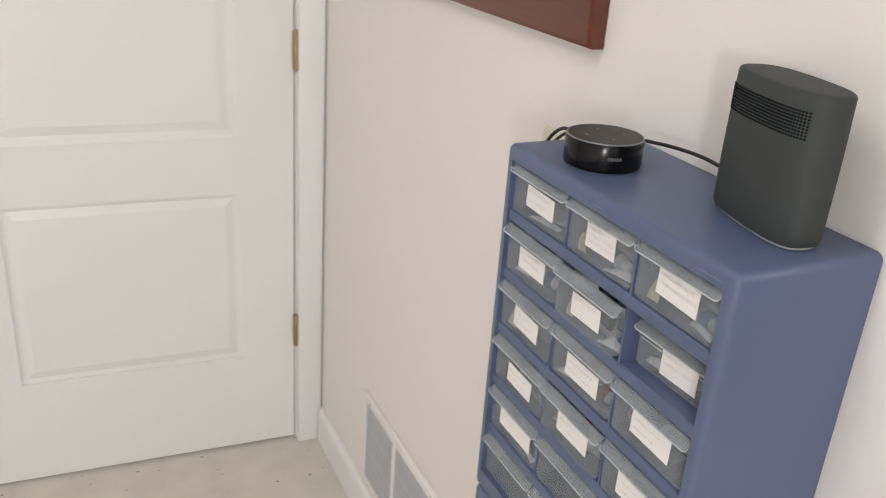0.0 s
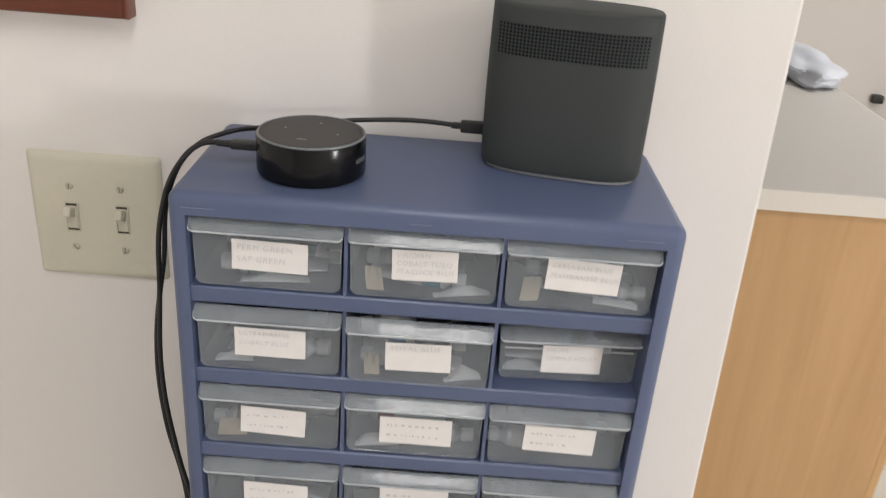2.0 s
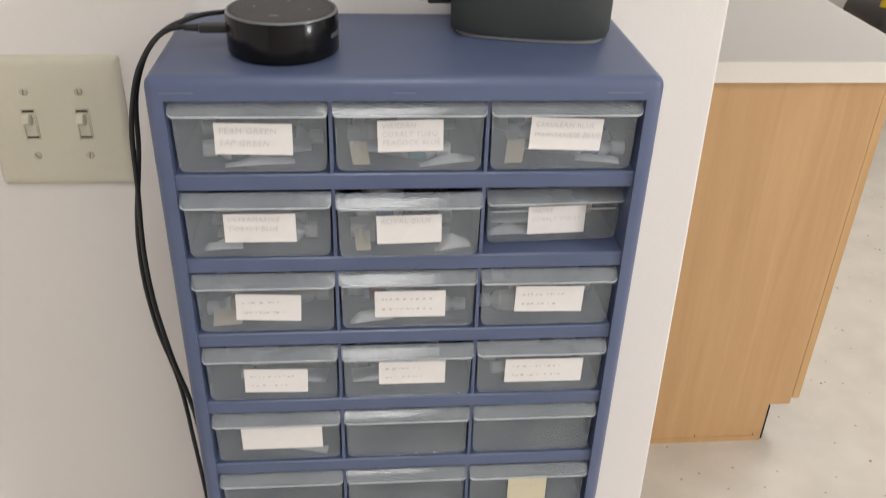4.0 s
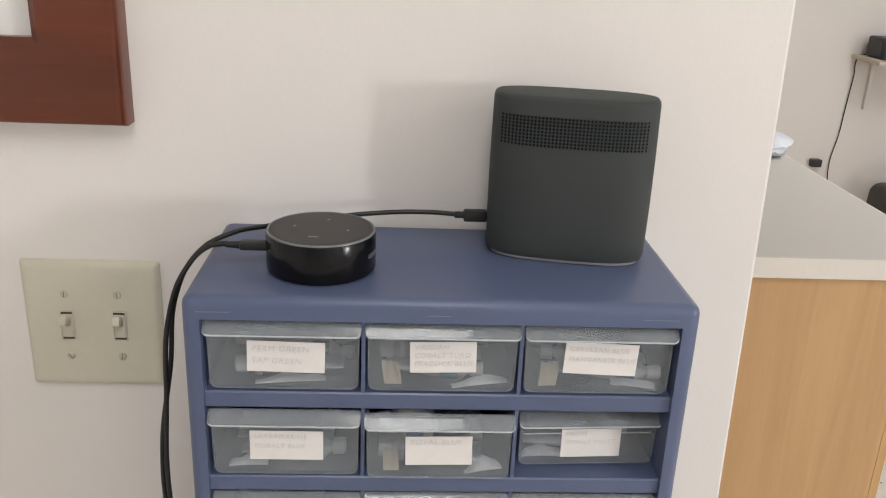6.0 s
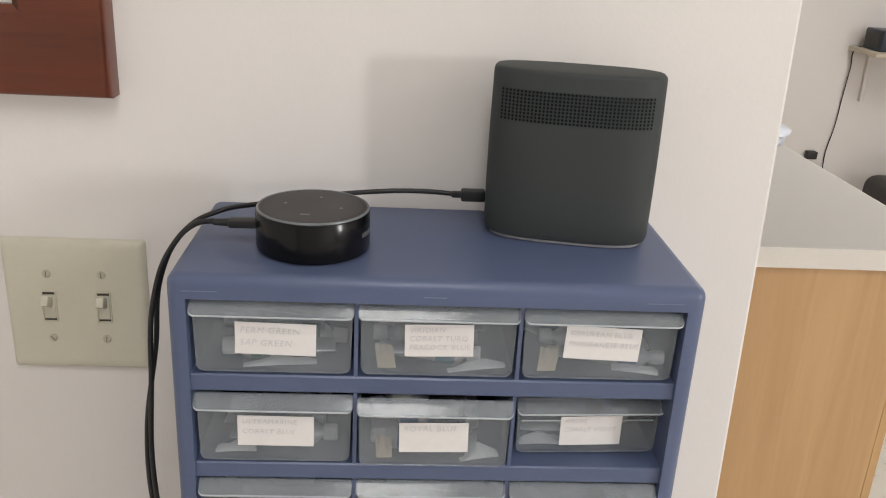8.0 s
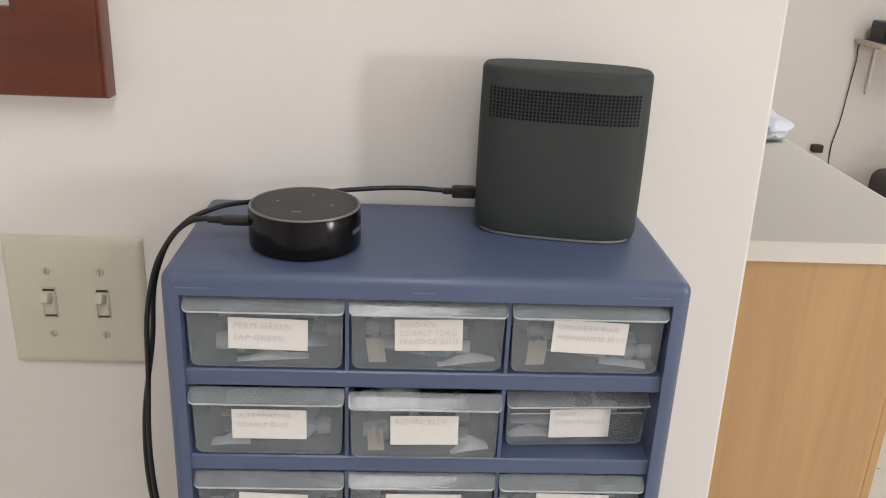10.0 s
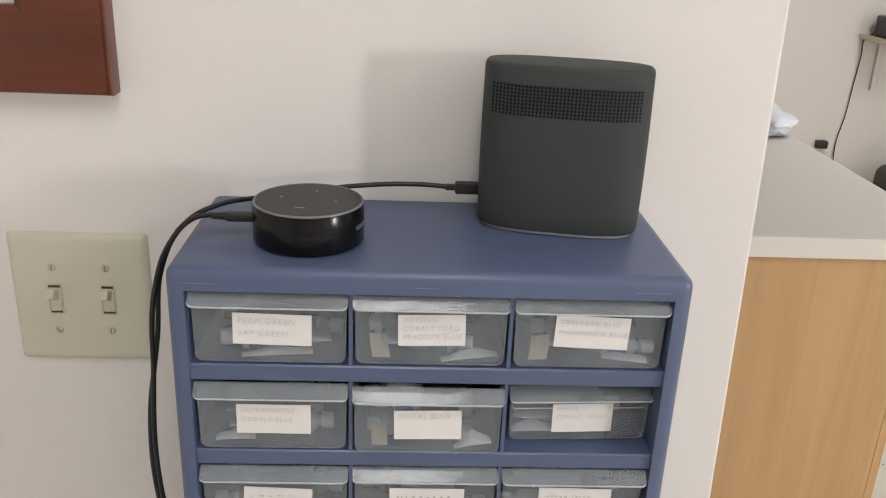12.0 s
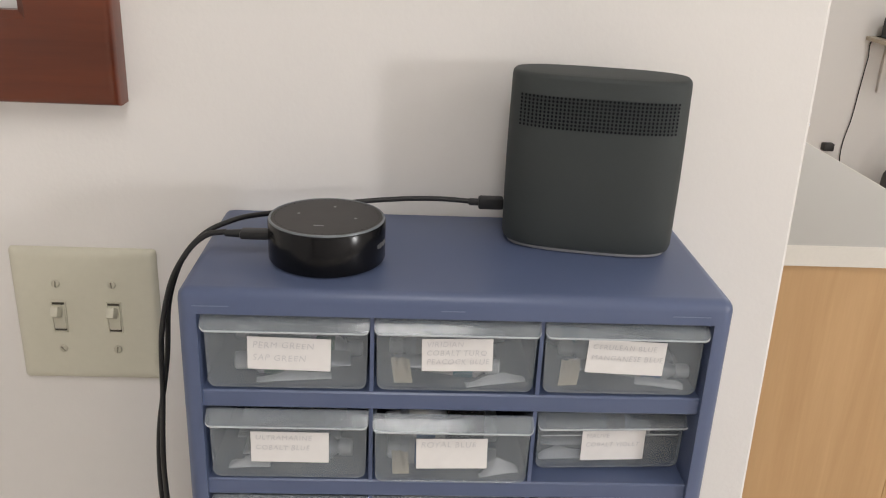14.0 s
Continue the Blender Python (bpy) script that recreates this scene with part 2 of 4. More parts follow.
def lathe(profile, n=48):
    """A turned form round z from (radius, height) pairs."""
    bm = bmesh.new()
    rings = []
    for r, z in profile:
        rings.append([bm.verts.new((r * math.cos(2 * math.pi * i / n), r * math.sin(2 * math.pi * i / n), z)) for i in range(n)])
    for a, b in zip(rings, rings[1:]):
        for i in range(n):
            bm.faces.new((a[i], a[(i + 1) % n], b[(i + 1) % n], b[i]))
    bm.faces.new(rings[0][::-1])
    bm.faces.new(rings[-1])
    return bm


def ring_stack(outline, levels):
    """Stacks a closed outline function (inset -> points) at given heights: levels of (inset, z)."""
    bm = bmesh.new()
    rings = [[bm.verts.new((x, y, z)) for x, y in outline(i)] for i, z in levels]
    n = len(rings[0])
    for a, b in zip(rings, rings[1:]):
        for i in range(n):
            bm.faces.new((a[i], a[(i + 1) % n], b[(i + 1) % n], b[i]))
    bm.faces.new(rings[0][::-1])
    bm.faces.new(rings[-1])
    return bm


def profile_y(points, y0, y1):
    """Extrudes a closed (x, z) profile along y."""
    bm = bmesh.new()
    a = [bm.verts.new((x, y0, z)) for x, z in points]
    b = [bm.verts.new((x, y1, z)) for x, z in points]
    n = len(points)
    for i in range(n):
        bm.faces.new((a[i], a[(i + 1) % n], b[(i + 1) % n], b[i]))
    bm.faces.new(a[::-1])
    bm.faces.new(b)
    bmesh.ops.recalc_face_normals(bm, faces=bm.faces)
    return bm


def mesh_of(name, bm, material, smooth=False):
    bmesh.ops.recalc_face_normals(bm, faces=bm.faces)
    me = bpy.data.meshes.new(name)
    bm.to_mesh(me)
    bm.free()
    me.materials.append(material)
    if smooth:
        for p in me.polygons:
            p.use_smooth = True
        me.set_sharp_from_angle(angle=radians(38))
    return me


def part(name, bm, material, parent=None, label="", at=None, smooth=True):
    me = bm if isinstance(bm, bpy.types.Mesh) else mesh_of(name, bm, material, smooth)
    ob = new(name, me)
    ob.parent = parent
    if at is not None:
        ob.matrix_basis = at if isinstance(at, Matrix) else Matrix.Translation(at)
    return tagged(ob, label)


def thing(name, at, label, category, group=""):
    ob = new(name)
    ob.empty_display_size = 0.05
    ob.matrix_basis = at if isinstance(at, Matrix) else Matrix.Translation(at)
    return tagged(ob, label, category, group)


def structure(name, bm, material, label, category, at=None, smooth=False):
    ob = part(name, bm, material, None, label, at, smooth)
    return tagged(ob, category=category, kind="structure")


def cable(name, points, radius, material, parent, label=""):
    cu = bpy.data.curves.new(name, "CURVE")
    cu.dimensions, cu.bevel_depth, cu.bevel_resolution, cu.resolution_u, cu.use_fill_caps = "3D", radius, 3, 10, True
    sp = cu.splines.new("BEZIER")
    sp.bezier_points.add(len(points) - 1)
    for p, c in zip(sp.bezier_points, points):
        p.co = c
        p.handle_left_type = p.handle_right_type = "AUTO"
    tmp = bpy.data.objects.new(name, cu)
    scene.collection.objects.link(tmp)
    me = bpy.data.meshes.new_from_object(tmp.evaluated_get(bpy.context.evaluated_depsgraph_get()))
    bpy.data.objects.remove(tmp)
    me.materials.clear()
    me.materials.append(material)
    for p in me.polygons:
        p.use_smooth = True
    return part(name, me, None, parent, label)


def lettering(lines, size, spacing, material, parent, at, name="lettering"):
    """Hand-lettered lines as one thin mesh; local x runs along the line and y up."""
    cu = bpy.data.curves.new(name, "FONT")
    cu.body, cu.size, cu.space_line, cu.shear, cu.extrude = "\n".join(lines), size, spacing, 0.12, 0.00008
    cu.offset, cu.space_character, cu.resolution_u = -size * 0.008, 1.12, 3
    tmp = bpy.data.objects.new(name, cu)
    scene.collection.objects.link(tmp)
    me = bpy.data.meshes.new_from_object(tmp.evaluated_get(bpy.context.evaluated_depsgraph_get()))
    bpy.data.objects.remove(tmp)
    me.materials.clear()
    me.materials.append(material)
    for v in me.vertices:
        q = Vector((v.co.x * 230, v.co.y * 230, size * 9000 + len(lines)))
        v.co.x += noise.noise(q) * size * 0.07
        v.co.y += noise.noise(q + Vector((7, 3, 1))) * size * 0.10
        v.co.y = min(size, max(v.co.y, -(len(lines) - 1) * spacing * size - 0.25 * size))
    return part(name, me, None, parent, at=at)


# ---------- the setting ----------
WALL_X, WALL_END = 0.612, 0.331
structure("floor", box(WEST - 0.15, EAST + 0.15, SOUTH - 0.15, 2.6, -0.1, 0.0), M_FLOOR, "pale speckled vinyl floor with small dark chips", "floor")
structure("ceiling", box(WEST - 0.15, EAST + 0.15, SOUTH - 0.15, 2.6, CEIL, CEIL + 0.12), M_CEIL, "plain white ceiling", "ceiling")
partition = box(WALL_X, WALL_X + 0.12, WALL_END, 2.37, 0.0, CEIL, bevel=0.003, seg=2)
for v in partition.verts:
    if v.co.y < 1.0:
        v.co.y += 0.018 * (v.co.z - 0.87)  # the free corner is a little out of plumb
structure("wall_partition", partition, M_WALL, "cream painted wall ending in a free corner", "wall")
structure("wall_east", box(EAST, EAST + 0.12, SOUTH, 2.5, 0.0, CEIL), M_WALL, "cream wall behind the counter", "wall")
structure("wall_west", box(WEST - 0.12, WEST, SOUTH, 2.5, 0.0, CEIL), M_WALL, "plain cream wall", "wall")

# south wall with a window opening
bm = bmesh.new()
wx0, wx1, wz0, wz1 = WINDOW_X - WINDOW_W / 2, WINDOW_X + WINDOW_W / 2, WINDOW_Z - WINDOW_H / 2, WINDOW_Z + WINDOW_H / 2
bx(bm, WEST - 0.12, wx0, SOUTH - 0.12, SOUTH, 0, CEIL)
bx(bm, wx1, EAST + 0.12, SOUTH - 0.12, SOUTH, 0, CEIL)
bx(bm, wx0, wx1, SOUTH - 0.12, SOUTH, 0, wz0)
bx(bm, wx0, wx1, SOUTH - 0.12, SOUTH, wz1, CEIL)
structure("wall_south", bm, M_WALL, "plain cream wall with a window", "wall")
win = thing("window_1", (WINDOW_X, SOUTH - 0.06, WINDOW_Z), "white framed window letting in daylight", "window")
tagged(win, kind="structure")
bm = bmesh.new()
a, b = WINDOW_W / 2, WINDOW_H / 2
for x0, x1, z0, z1 in ((-a, -a + 0.04, -b, b), (a - 0.04, a, -b, b), (-a + 0.04, a - 0.04, -b, -b + 0.04), (-a + 0.04, a - 0.04, b - 0.04, b)):
    bx(bm, x0, x1, -0.04, 0.03, z0, z1)
part("window_frame", bm, M_TRIM, win)
pane = part("pane", box(-a + 0.04, a - 0.04, -0.012, -0.006, -b + 0.04, b - 0.04), M_GLASS, win)
pane.visible_shadow = False

# north wall, a little out of square, with the door
DOOR_W, DOOR_H, DOOR_X1 = 0.82, 2.05, -0.0755
north = Matrix.Translation((WALL_X, NORTH, 0)) @ Matrix.Rotation(radians(-2.9), 4, "Z")
bm = bmesh.new()
jx0, jx1 = DOOR_X1 - DOOR_W - 0.006, DOOR_X1 + 0.004
bx(bm, jx1 + 0.004, 0.0, 0, 0.12, 0, CEIL)
bx(bm, WEST - WALL_X - 0.1, jx0 - 0.004, 0, 0.12, 0, CEIL)
bx(bm, jx0 - 0.004, jx1 + 0.004, 0, 0.12, DOOR_H + 0.01, CEIL)
structure("wall_north", bm, M_WALL, "cream wall round the white door", "wall", at=north)
structure("wall_north_back", box(WALL_X + 0.12, EAST, 2.38, 2.5, 0, CEIL), M_WALL, "plain cream wall closing the far space", "wall")

door = thing("door_1", north, "closed white panelled door with aged brass hinges", "door")
tagged(door, kind="structure")


def door_slab():
    """A slab whose panels are moulded: sunk groove, raised field."""
    bm = bmesh.new()
    x0, x1 = DOOR_X1 - DOOR_W, DOOR_X1
    px0, px1 = x0 + 0.14, x1 - 0.14
    zs = [0.010, 0.292, 0.76, 0.905, 1.86, DOOR_H]
    xs = [x0, px0, px1, x1]
    y = 0.012
    grid = [[bm.verts.new((x, y, z)) for x in xs] for z in zs]
    panels = []
    for j in range(5):
        for i in range(3):
            f = bm.faces.new((grid[j][i], grid[j][i + 1], grid[j + 1][i + 1], grid[j + 1][i]))
            if i == 1 and j in (1, 3):
                panels.append(f)
    for f in panels:
        for inset, depth in ((0.012, 0.007), (0.016, 0.001), (0.030, -0.006)):
            bmesh.ops.inset_individual(bm, faces=[f], thickness=inset, depth=0)
            for v in f.verts:
                v.co.y += depth
    edge = [e for e in bm.edges if e.is_boundary]
    r = bmesh.ops.extrude_edge_only(bm, edges=edge)
    nv = [v for v in r["geom"] if isinstance(v, bmesh.types.BMVert)]
    for v in nv:
        v.co.y += 0.035
    bmesh.ops.contextual_create(bm, geom=[e for e in bm.edges if e.is_boundary])
    return bm


part("leaf", door_slab(), M_TRIM, door, smooth=False)


def hinge(z):
    h = part("hinge", box(jx1 - 0.007, jx1 + 0.003, 0.0035, 0.0115, z, z + 0.092, bevel=0.001, seg=1), M_BRASS, door, "aged brass hinge")
    k = lathe([(0.0025, -0.003), (0.0055, 0.0), (0.0055, 0.092), (0.0025, 0.096)], 14)
    part("knuckle", k, M_BRASS, h, at=(jx1 - 0.001, -0.001, z))


for z in (0.313, 1.070, 1.827):
    hinge(z)
part("door_jamb", box(jx1, jx1 + 0.004, 0.012, 0.12, 0, DOOR_H + 0.01), M_TRIM, door)
knob = part("door_knob", lathe([(0.026, 0.0), (0.026, 0.006), (0.010, 0.010), (0.010, 0.035), (0.026, 0.042), (0.028, 0.055), (0.018, 0.064)], 24), M_BRASS, door, at=Matrix.Translation((DOOR_X1 - DOOR_W + 0.065, 0.012, 0.95)) @ Matrix.Rotation(radians(90), 4, "X"))


def casing(name, x0, x1, z0, z1):
    bm = box(x0, x1, -0.014, -0.0005, z0, z1, bevel=0.004, seg=2)
    return tagged(structure(name, bm, M_TRIM, "white painted door casing", "trim", at=north, smooth=True))


casing("trim_1", jx1 + 0.003, -0.004, 0.0, DOOR_H + 0.075)
casing("trim_2", jx0 - 0.073, jx0 - 0.003, 0.0, DOOR_H + 0.075)
casing("trim_3", jx0 - 0.002, jx1 + 0.002, DOOR_H + 0.008, DOOR_H + 0.075)
base_profile = [(0, 0), (-0.013, 0), (-0.013, 0.092), (-0.010, 0.100), (-0.006, 0.105), (-0.005, 0.112), (0, 0.112)]
structure("baseboard_1", profile_y(base_profile, WALL_END - 0.013, NORTH - 0.017), M_TRIM, "white baseboard along the cream wall", "baseboard", at=(WALL_X - 0.0005, 0, 0))
structure("baseboard_2", box(WEST, WALL_X + jx0 - 0.09, 2.15, 2.163, 0, 0.10), M_TRIM, "white baseboard", "baseboard")


def ceiling_light(x, y):
    t = thing("ceiling_light", (x, y, CEIL), "flat white ceiling light, out of view, with a glowing diffuser", "ceiling light", "ceiling lights")
    bm = bmesh.new()
    for s in (-1, 1):
        bx(bm, -0.62, 0.62, s * 0.17 - 0.01, s * 0.17 + 0.01, -0.06, 0)
        bx(bm, s * 0.61 - 0.01, s * 0.61 + 0.01, -0.16, 0.16, -0.06, 0)
    part("frame", bm, M_TRIM, t)
    part("diffuser", box(-0.6, 0.6, -0.16, 0.16, -0.05, -0.04), M_DIFFUSER, t)


# fixtures for all three lamps, the two added fill lamps included
for lx, ly, power in CEILING_LIGHTS:
    ceiling_light(lx, ly)


# ---------- the drawer cabinets ----------
CX, CY = 0.448, 0.6315
CW, CD = 0.3755, 0.162


def cabinet_body(w, d, h, border, top, bottom):
    """A moulded case: rounded shell with one deep front cavity; front at x = 0."""
    bm = bmesh.new()
    bmesh.ops.create_cube(bm, size=1.0, matrix=Matrix.Translation((d / 2, 0, h / 2)) @ Matrix.Diagonal((d, w, h, 1)))
    round_e = [e for e in bm.edges if not (abs(e.verts[0].co.x - d) < 1e-5 and abs(e.verts[1].co.x - d) < 1e-5)]
    bmesh.ops.bevel(bm, geom=round_e, offset=0.008, segments=4, affect="EDGES", profile=0.5)
    front = max((f for f in bm.faces if f.normal.x < -0.99), key=lambda f: f.calc_area())
    bmesh.ops.inset_individual(bm, faces=[front], thickness=0.002, depth=0)
    y0, y1, z0, z1 = -w / 2 + border, w / 2 - border, bottom, h - top
    for v in front.verts:
        v.co.y = y0 if v.co.y < 0 else y1
        v.co.z = z0 if v.co.z < h / 2 else z1
    r = bmesh.ops.extrude_face_region(bm, geom=[front])
    for v in [g for g in r["geom"] if isinstance(g, bmesh.types.BMVert)]:
        v.co.x = d - 0.006
    bmesh.ops.delete(bm, geom=[front], context="FACES_ONLY") if front.is_valid else None
    return bm


def cabinet_inside(cab, w, d, h, border, top, bottom, columns, rows, row_pitch, shelf, divider):
    """Shelves and dividers inside the case, each a part."""
    y0, y1, z0, z1 = -w / 2 + border, w / 2 - border, bottom, h - top
    step = (y1 - y0) / columns
    me = mesh_of("shelf", box(0.004, d - 0.0065, y0 - 0.001, y1 + 0.001, 0, shelf, bevel=0.0012, seg=1), M_BLUE)
    for j in range(1, rows):
        part("shelf", me, None, cab, at=(0, 0, z1 - j * row_pitch))
    me = mesh_of("divider", box(0.005, d - 0.0065, -divider / 2, divider / 2, z0 - 0.001, z1 + 0.001), M_BLUE)
    for i in range(1, columns):
        part("divider", me, None, cab, at=(0, y0 + i * step, 0))


def tray(w, d, h, wall=0.0016, corner=0.006):
    """An open drawer, front at x = 0, top at z = 0, with rounded lower front corners."""
    bm = bmesh.new()
    pts = [(-w / 2, 0), (-w / 2 + 0.001, -h + corner)]
    for k in range(1, 5):
        a = math.pi / 2 * k / 4
        pts.append((-w / 2 + 0.001 + corner * (1 - math.cos(a)), -h + corner * (1 - math.sin(a))))
    pts += [(-y, z) for y, z in pts[::-1]]
    inner = [(y * (1 - 2 * wall / w), z + wall if z < -0.001 else z) for y, z in pts]
    n = len(pts)

    def ring(p, x):
        return [bm.verts.new((x, y, z)) for y, z in p]

    of, ob_, inf, inb = ring(pts, 0), ring(pts, d), ring(inner, wall), ring(inner, d - wall)
    for A, B in ((of, ob_), (inb, inf)):
        for i in range(n - 1):
            bm.faces.new((A[i], A[i + 1], B[i + 1], B[i]))
    bm.faces.new(of), bm.faces.new(ob_[::-1]), bm.faces.new(inf[::-1]), bm.faces.new(inb)
    for i, j in ((0, 0), (n - 1, n - 1)):
        bm.faces.new((of[i], ob_[i], inb[i], inf[i]))
    bm.faces.new((of[0], of[-1], inf[-1], inf[0]))
    bm.faces.new((ob_[0], ob_[-1], inb[-1], inb[0]))
    return bm


def lip_line(w, reach, drop, corner, steps=6):
    """Sections of a pull across its width: (y, fraction of the slope reached), with rounded lower corners."""
    slope = math.hypot(reach, drop)
    rise = min(0.8, corner / slope)
    ends = [(-w / 2 + corner * (1 - math.cos(a)), 1 - rise * (1 - math.sin(a))) for a in [math.pi / 2 * k / steps for k in range(steps + 1)]]
    return ends + [(-y, q) for y, q in ends[::-1]]


def lip_point(reach, drop, q):
    """A point (x, z) on the gently bowed slope of a pull."""
    return -reach * q, -drop * (0.82 * q + 0.18 * q * q) - 0.0002


def lip(w, reach, drop, corner=0.0042):
    """The frosted pull: a sloping flange with rounded lower corners, leaning out from the drawer's upper edge."""
    bm = bmesh.new()
    rows = 6
    faces = []
    for back in (0.0, 0.0011):
        cols = []
        for y, q in lip_line(w, reach, drop, corner):
            col = []
            for k in range(rows + 1):
                x, z = lip_point(reach, drop, q * k / rows)
                col.append(bm.verts.new((x + 0.0012 * (k == 0) + back * 0.7, y, z - back * 0.7)))
            cols.append(col)
        for a, b in zip(cols, cols[1:]):
            for k in range(rows):
                bm.faces.new((a[k], a[k + 1], b[k + 1], b[k]))
        faces.append(cols)
    front, rear = faces
    rim = [front[0][k] for k in range(rows + 1)] + [c[-1] for c in front[1:-1]] + [front[-1][k] for k in range(rows, -1, -1)]
    rim2 = [rear[0][k] for k in range(rows + 1)] + [c[-1] for c in rear[1:-1]] + [rear[-1][k] for k in range(rows, -1, -1)]
    for k in range(len(rim) - 1):
        bm.faces.new((rim[k], rim[k + 1], rim2[k + 1], rim2[k]))
    return bm


def lip_edge(w, reach, drop, corner=0.0042, r=0.0007):
    """The thin bead along the rounded foot of the pull; its bright edge light is in the pale colour."""
    bm = bmesh.new()
    rings = []
    for y, q in lip_line(w, reach, drop, corner):
        x, z = lip_point(reach, drop, q)
        rings.append([bm.verts.new((x + r * math.cos(a), y, z + r * math.sin(a))) for a in [2 * math.pi * k / 8 for k in range(8)]])
    for a, b in zip(rings, rings[1:]):
        for k in range(8):
            bm.faces.new((a[k], a[(k + 1) % 8], b[(k + 1) % 8], b[k]))
    bm.faces.new(rings[0][::-1])
    bm.faces.new(rings[-1])
    return bm


def front_rim(w, h, corner, width, proud):
    """A thin raised border along the sides and foot of a drawer front, added for its light line."""
    def path(o):
        pts = [(-w / 2 + o, -0.0025), (-w / 2 + 0.001 + o, -h + corner)]
        for k in range(1, 5):
            a = math.pi / 2 * k / 4
            r = corner - o
            pts.append((-w / 2 + 0.001 + o + r * (1 - math.cos(a)), -h + o + r * (1 - math.sin(a))))
        return pts + [(-y, z) for y, z in pts[::-1]]

    bm = bmesh.new()
    rings = [[bm.verts.new((x, y, z)) for y, z in path(o)] for o, x in ((0.0, -0.0001), (width * 0.3, -proud), (width * 0.7, -proud), (width, -0.0001))]
    for a, b in zip(rings, rings[1:]):
        for k in range(len(a) - 1):
            bm.faces.new((a[k], a[k + 1], b[k + 1], b[k]))
    return bm


def card(w, h, tilt):
    bm = box(-0.0003, 0.0, -w / 2, w / 2, -h / 2, h / 2)
    bmesh.ops.rotate(bm, cent=(0, 0, 0), matrix=Matrix.Rotation(tilt, 3, "X"), verts=bm.verts)
    return bm


UPPER_Z, UPPER_H = 0.7740, 0.4735
LABELS = {  # row, column: centre across, centre height, width, height, tilt, lines, letter size
    (0, 0): (0.7461, 1.1986, 0.0566, 0.0247, 0.021, ("PERM GREEN", "SAP GREEN"), 0.0066, 1.45),
    (0, 1): (0.6309, 1.2003, 0.0491, 0.0250, -0.024, ("VIRIDIAN", "COBALT TURQ", "PEACOCK BLUE"), 0.0056, 1.2),
    (0, 2): (0.5133, 1.2009, 0.0550, 0.0258, 0.036, ("CERULEAN BLUE", "MANGANESE BLUE"), 0.0055, 1.5),
    (1, 0): (0.7471, 1.1243, 0.0552, 0.0250, 0.004, ("ULTRAMARINE", "COBALT BLUE"), 0.0055, 1.5),
    (1, 1): (0.6315, 1.1235, 0.0509, 0.0249, -0.019, ("ROYAL BLUE",), 0.0063, 1.2),
    (1, 2): (0.5096, 1.1183, 0.0478, 0.0252, -0.010, ("MAUVE", "COBALT VIOLET"), 0.0050, 1.5),
    (2, 0): (0.7462, 1.0489, 0.0529, 0.0255, 0.044, None, 0.0, 0),
    (2, 1): (0.6298, 1.0488, 0.0589, 0.0258, 0.001, None, 0.0, 0),
    (2, 2): (0.5127, 1.0514, 0.0579, 0.0252, 0.019, None, 0.0, 0),
    (3, 0): (0.7452, 0.9723, 0.0542, 0.0250, 0.025, None, 0.0, 0),
    (3, 1): (0.6276, 0.9787, 0.0579, 0.0245, -0.001, None, 0.0, 0),
    (3, 2): (0.5109, 0.9758, 0.0692, 0.0252, 0.007, None, 0.0, 0),
    (4, 0): (0.7446, 0.9045, 0.0723, 0.0249, -0.004, None, 0.0, 0),
    (5, 2): (0.5145, 0.8269, 0.0375, 0.0380, -0.012, None, 0.0, 0),
}
SLIDE = {(1, 1): -0.0045, (1, 2): 0.017, (0, 2): 0.001, (3, 1): -0.002, (4, 0): 0.001}
BORDER, TOP, BOTTOM, PITCH, SHELF = 0.01325, 0.0175, 0.0290, 0.0733, 0.0136

cab = thing("drawer_cabinet", (CX, CY, UPPER_Z), "slate-blue plastic cabinet of eighteen clear drawers with paper labels", "drawer cabinet", "stacked drawer cabinets")
part("body", cabinet_body(CW, CD, UPPER_H, BORDER, TOP, BOTTOM), M_BLUE, cab)
cabinet_inside(cab, CW, CD, UPPER_H, BORDER, TOP, BOTTOM, 3, 6, PITCH, SHELF, 0.0028)
STEP = (CW - 2 * BORDER) / 3
DW, DH, DD = STEP - 0.0052, 0.0560, 0.130
tray_mesh = mesh_of("drawer", tray(DW, DD, DH), M_DRAWER)
lip_mesh = mesh_of("lip", lip(DW + 0.0022, 0.0086, 0.0090), M_LIP, True)
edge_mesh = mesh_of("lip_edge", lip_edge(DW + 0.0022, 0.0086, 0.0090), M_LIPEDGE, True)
rim_mesh = mesh_of("front_rim", front_rim(DW, DH, 0.006, 0.0013, 0.0006), M_LIP, True)
SHALLOW_H = 0.0478
shallow_mesh = mesh_of("drawer", tray(DW, DD, SHALLOW_H), M_DRAWER)
shallow_rim = mesh_of("front_rim", front_rim(DW, SHALLOW_H, 0.006, 0.0013, 0.0006), M_LIP, True)
rng = random.Random(5)
READ = (90, 0, -90)
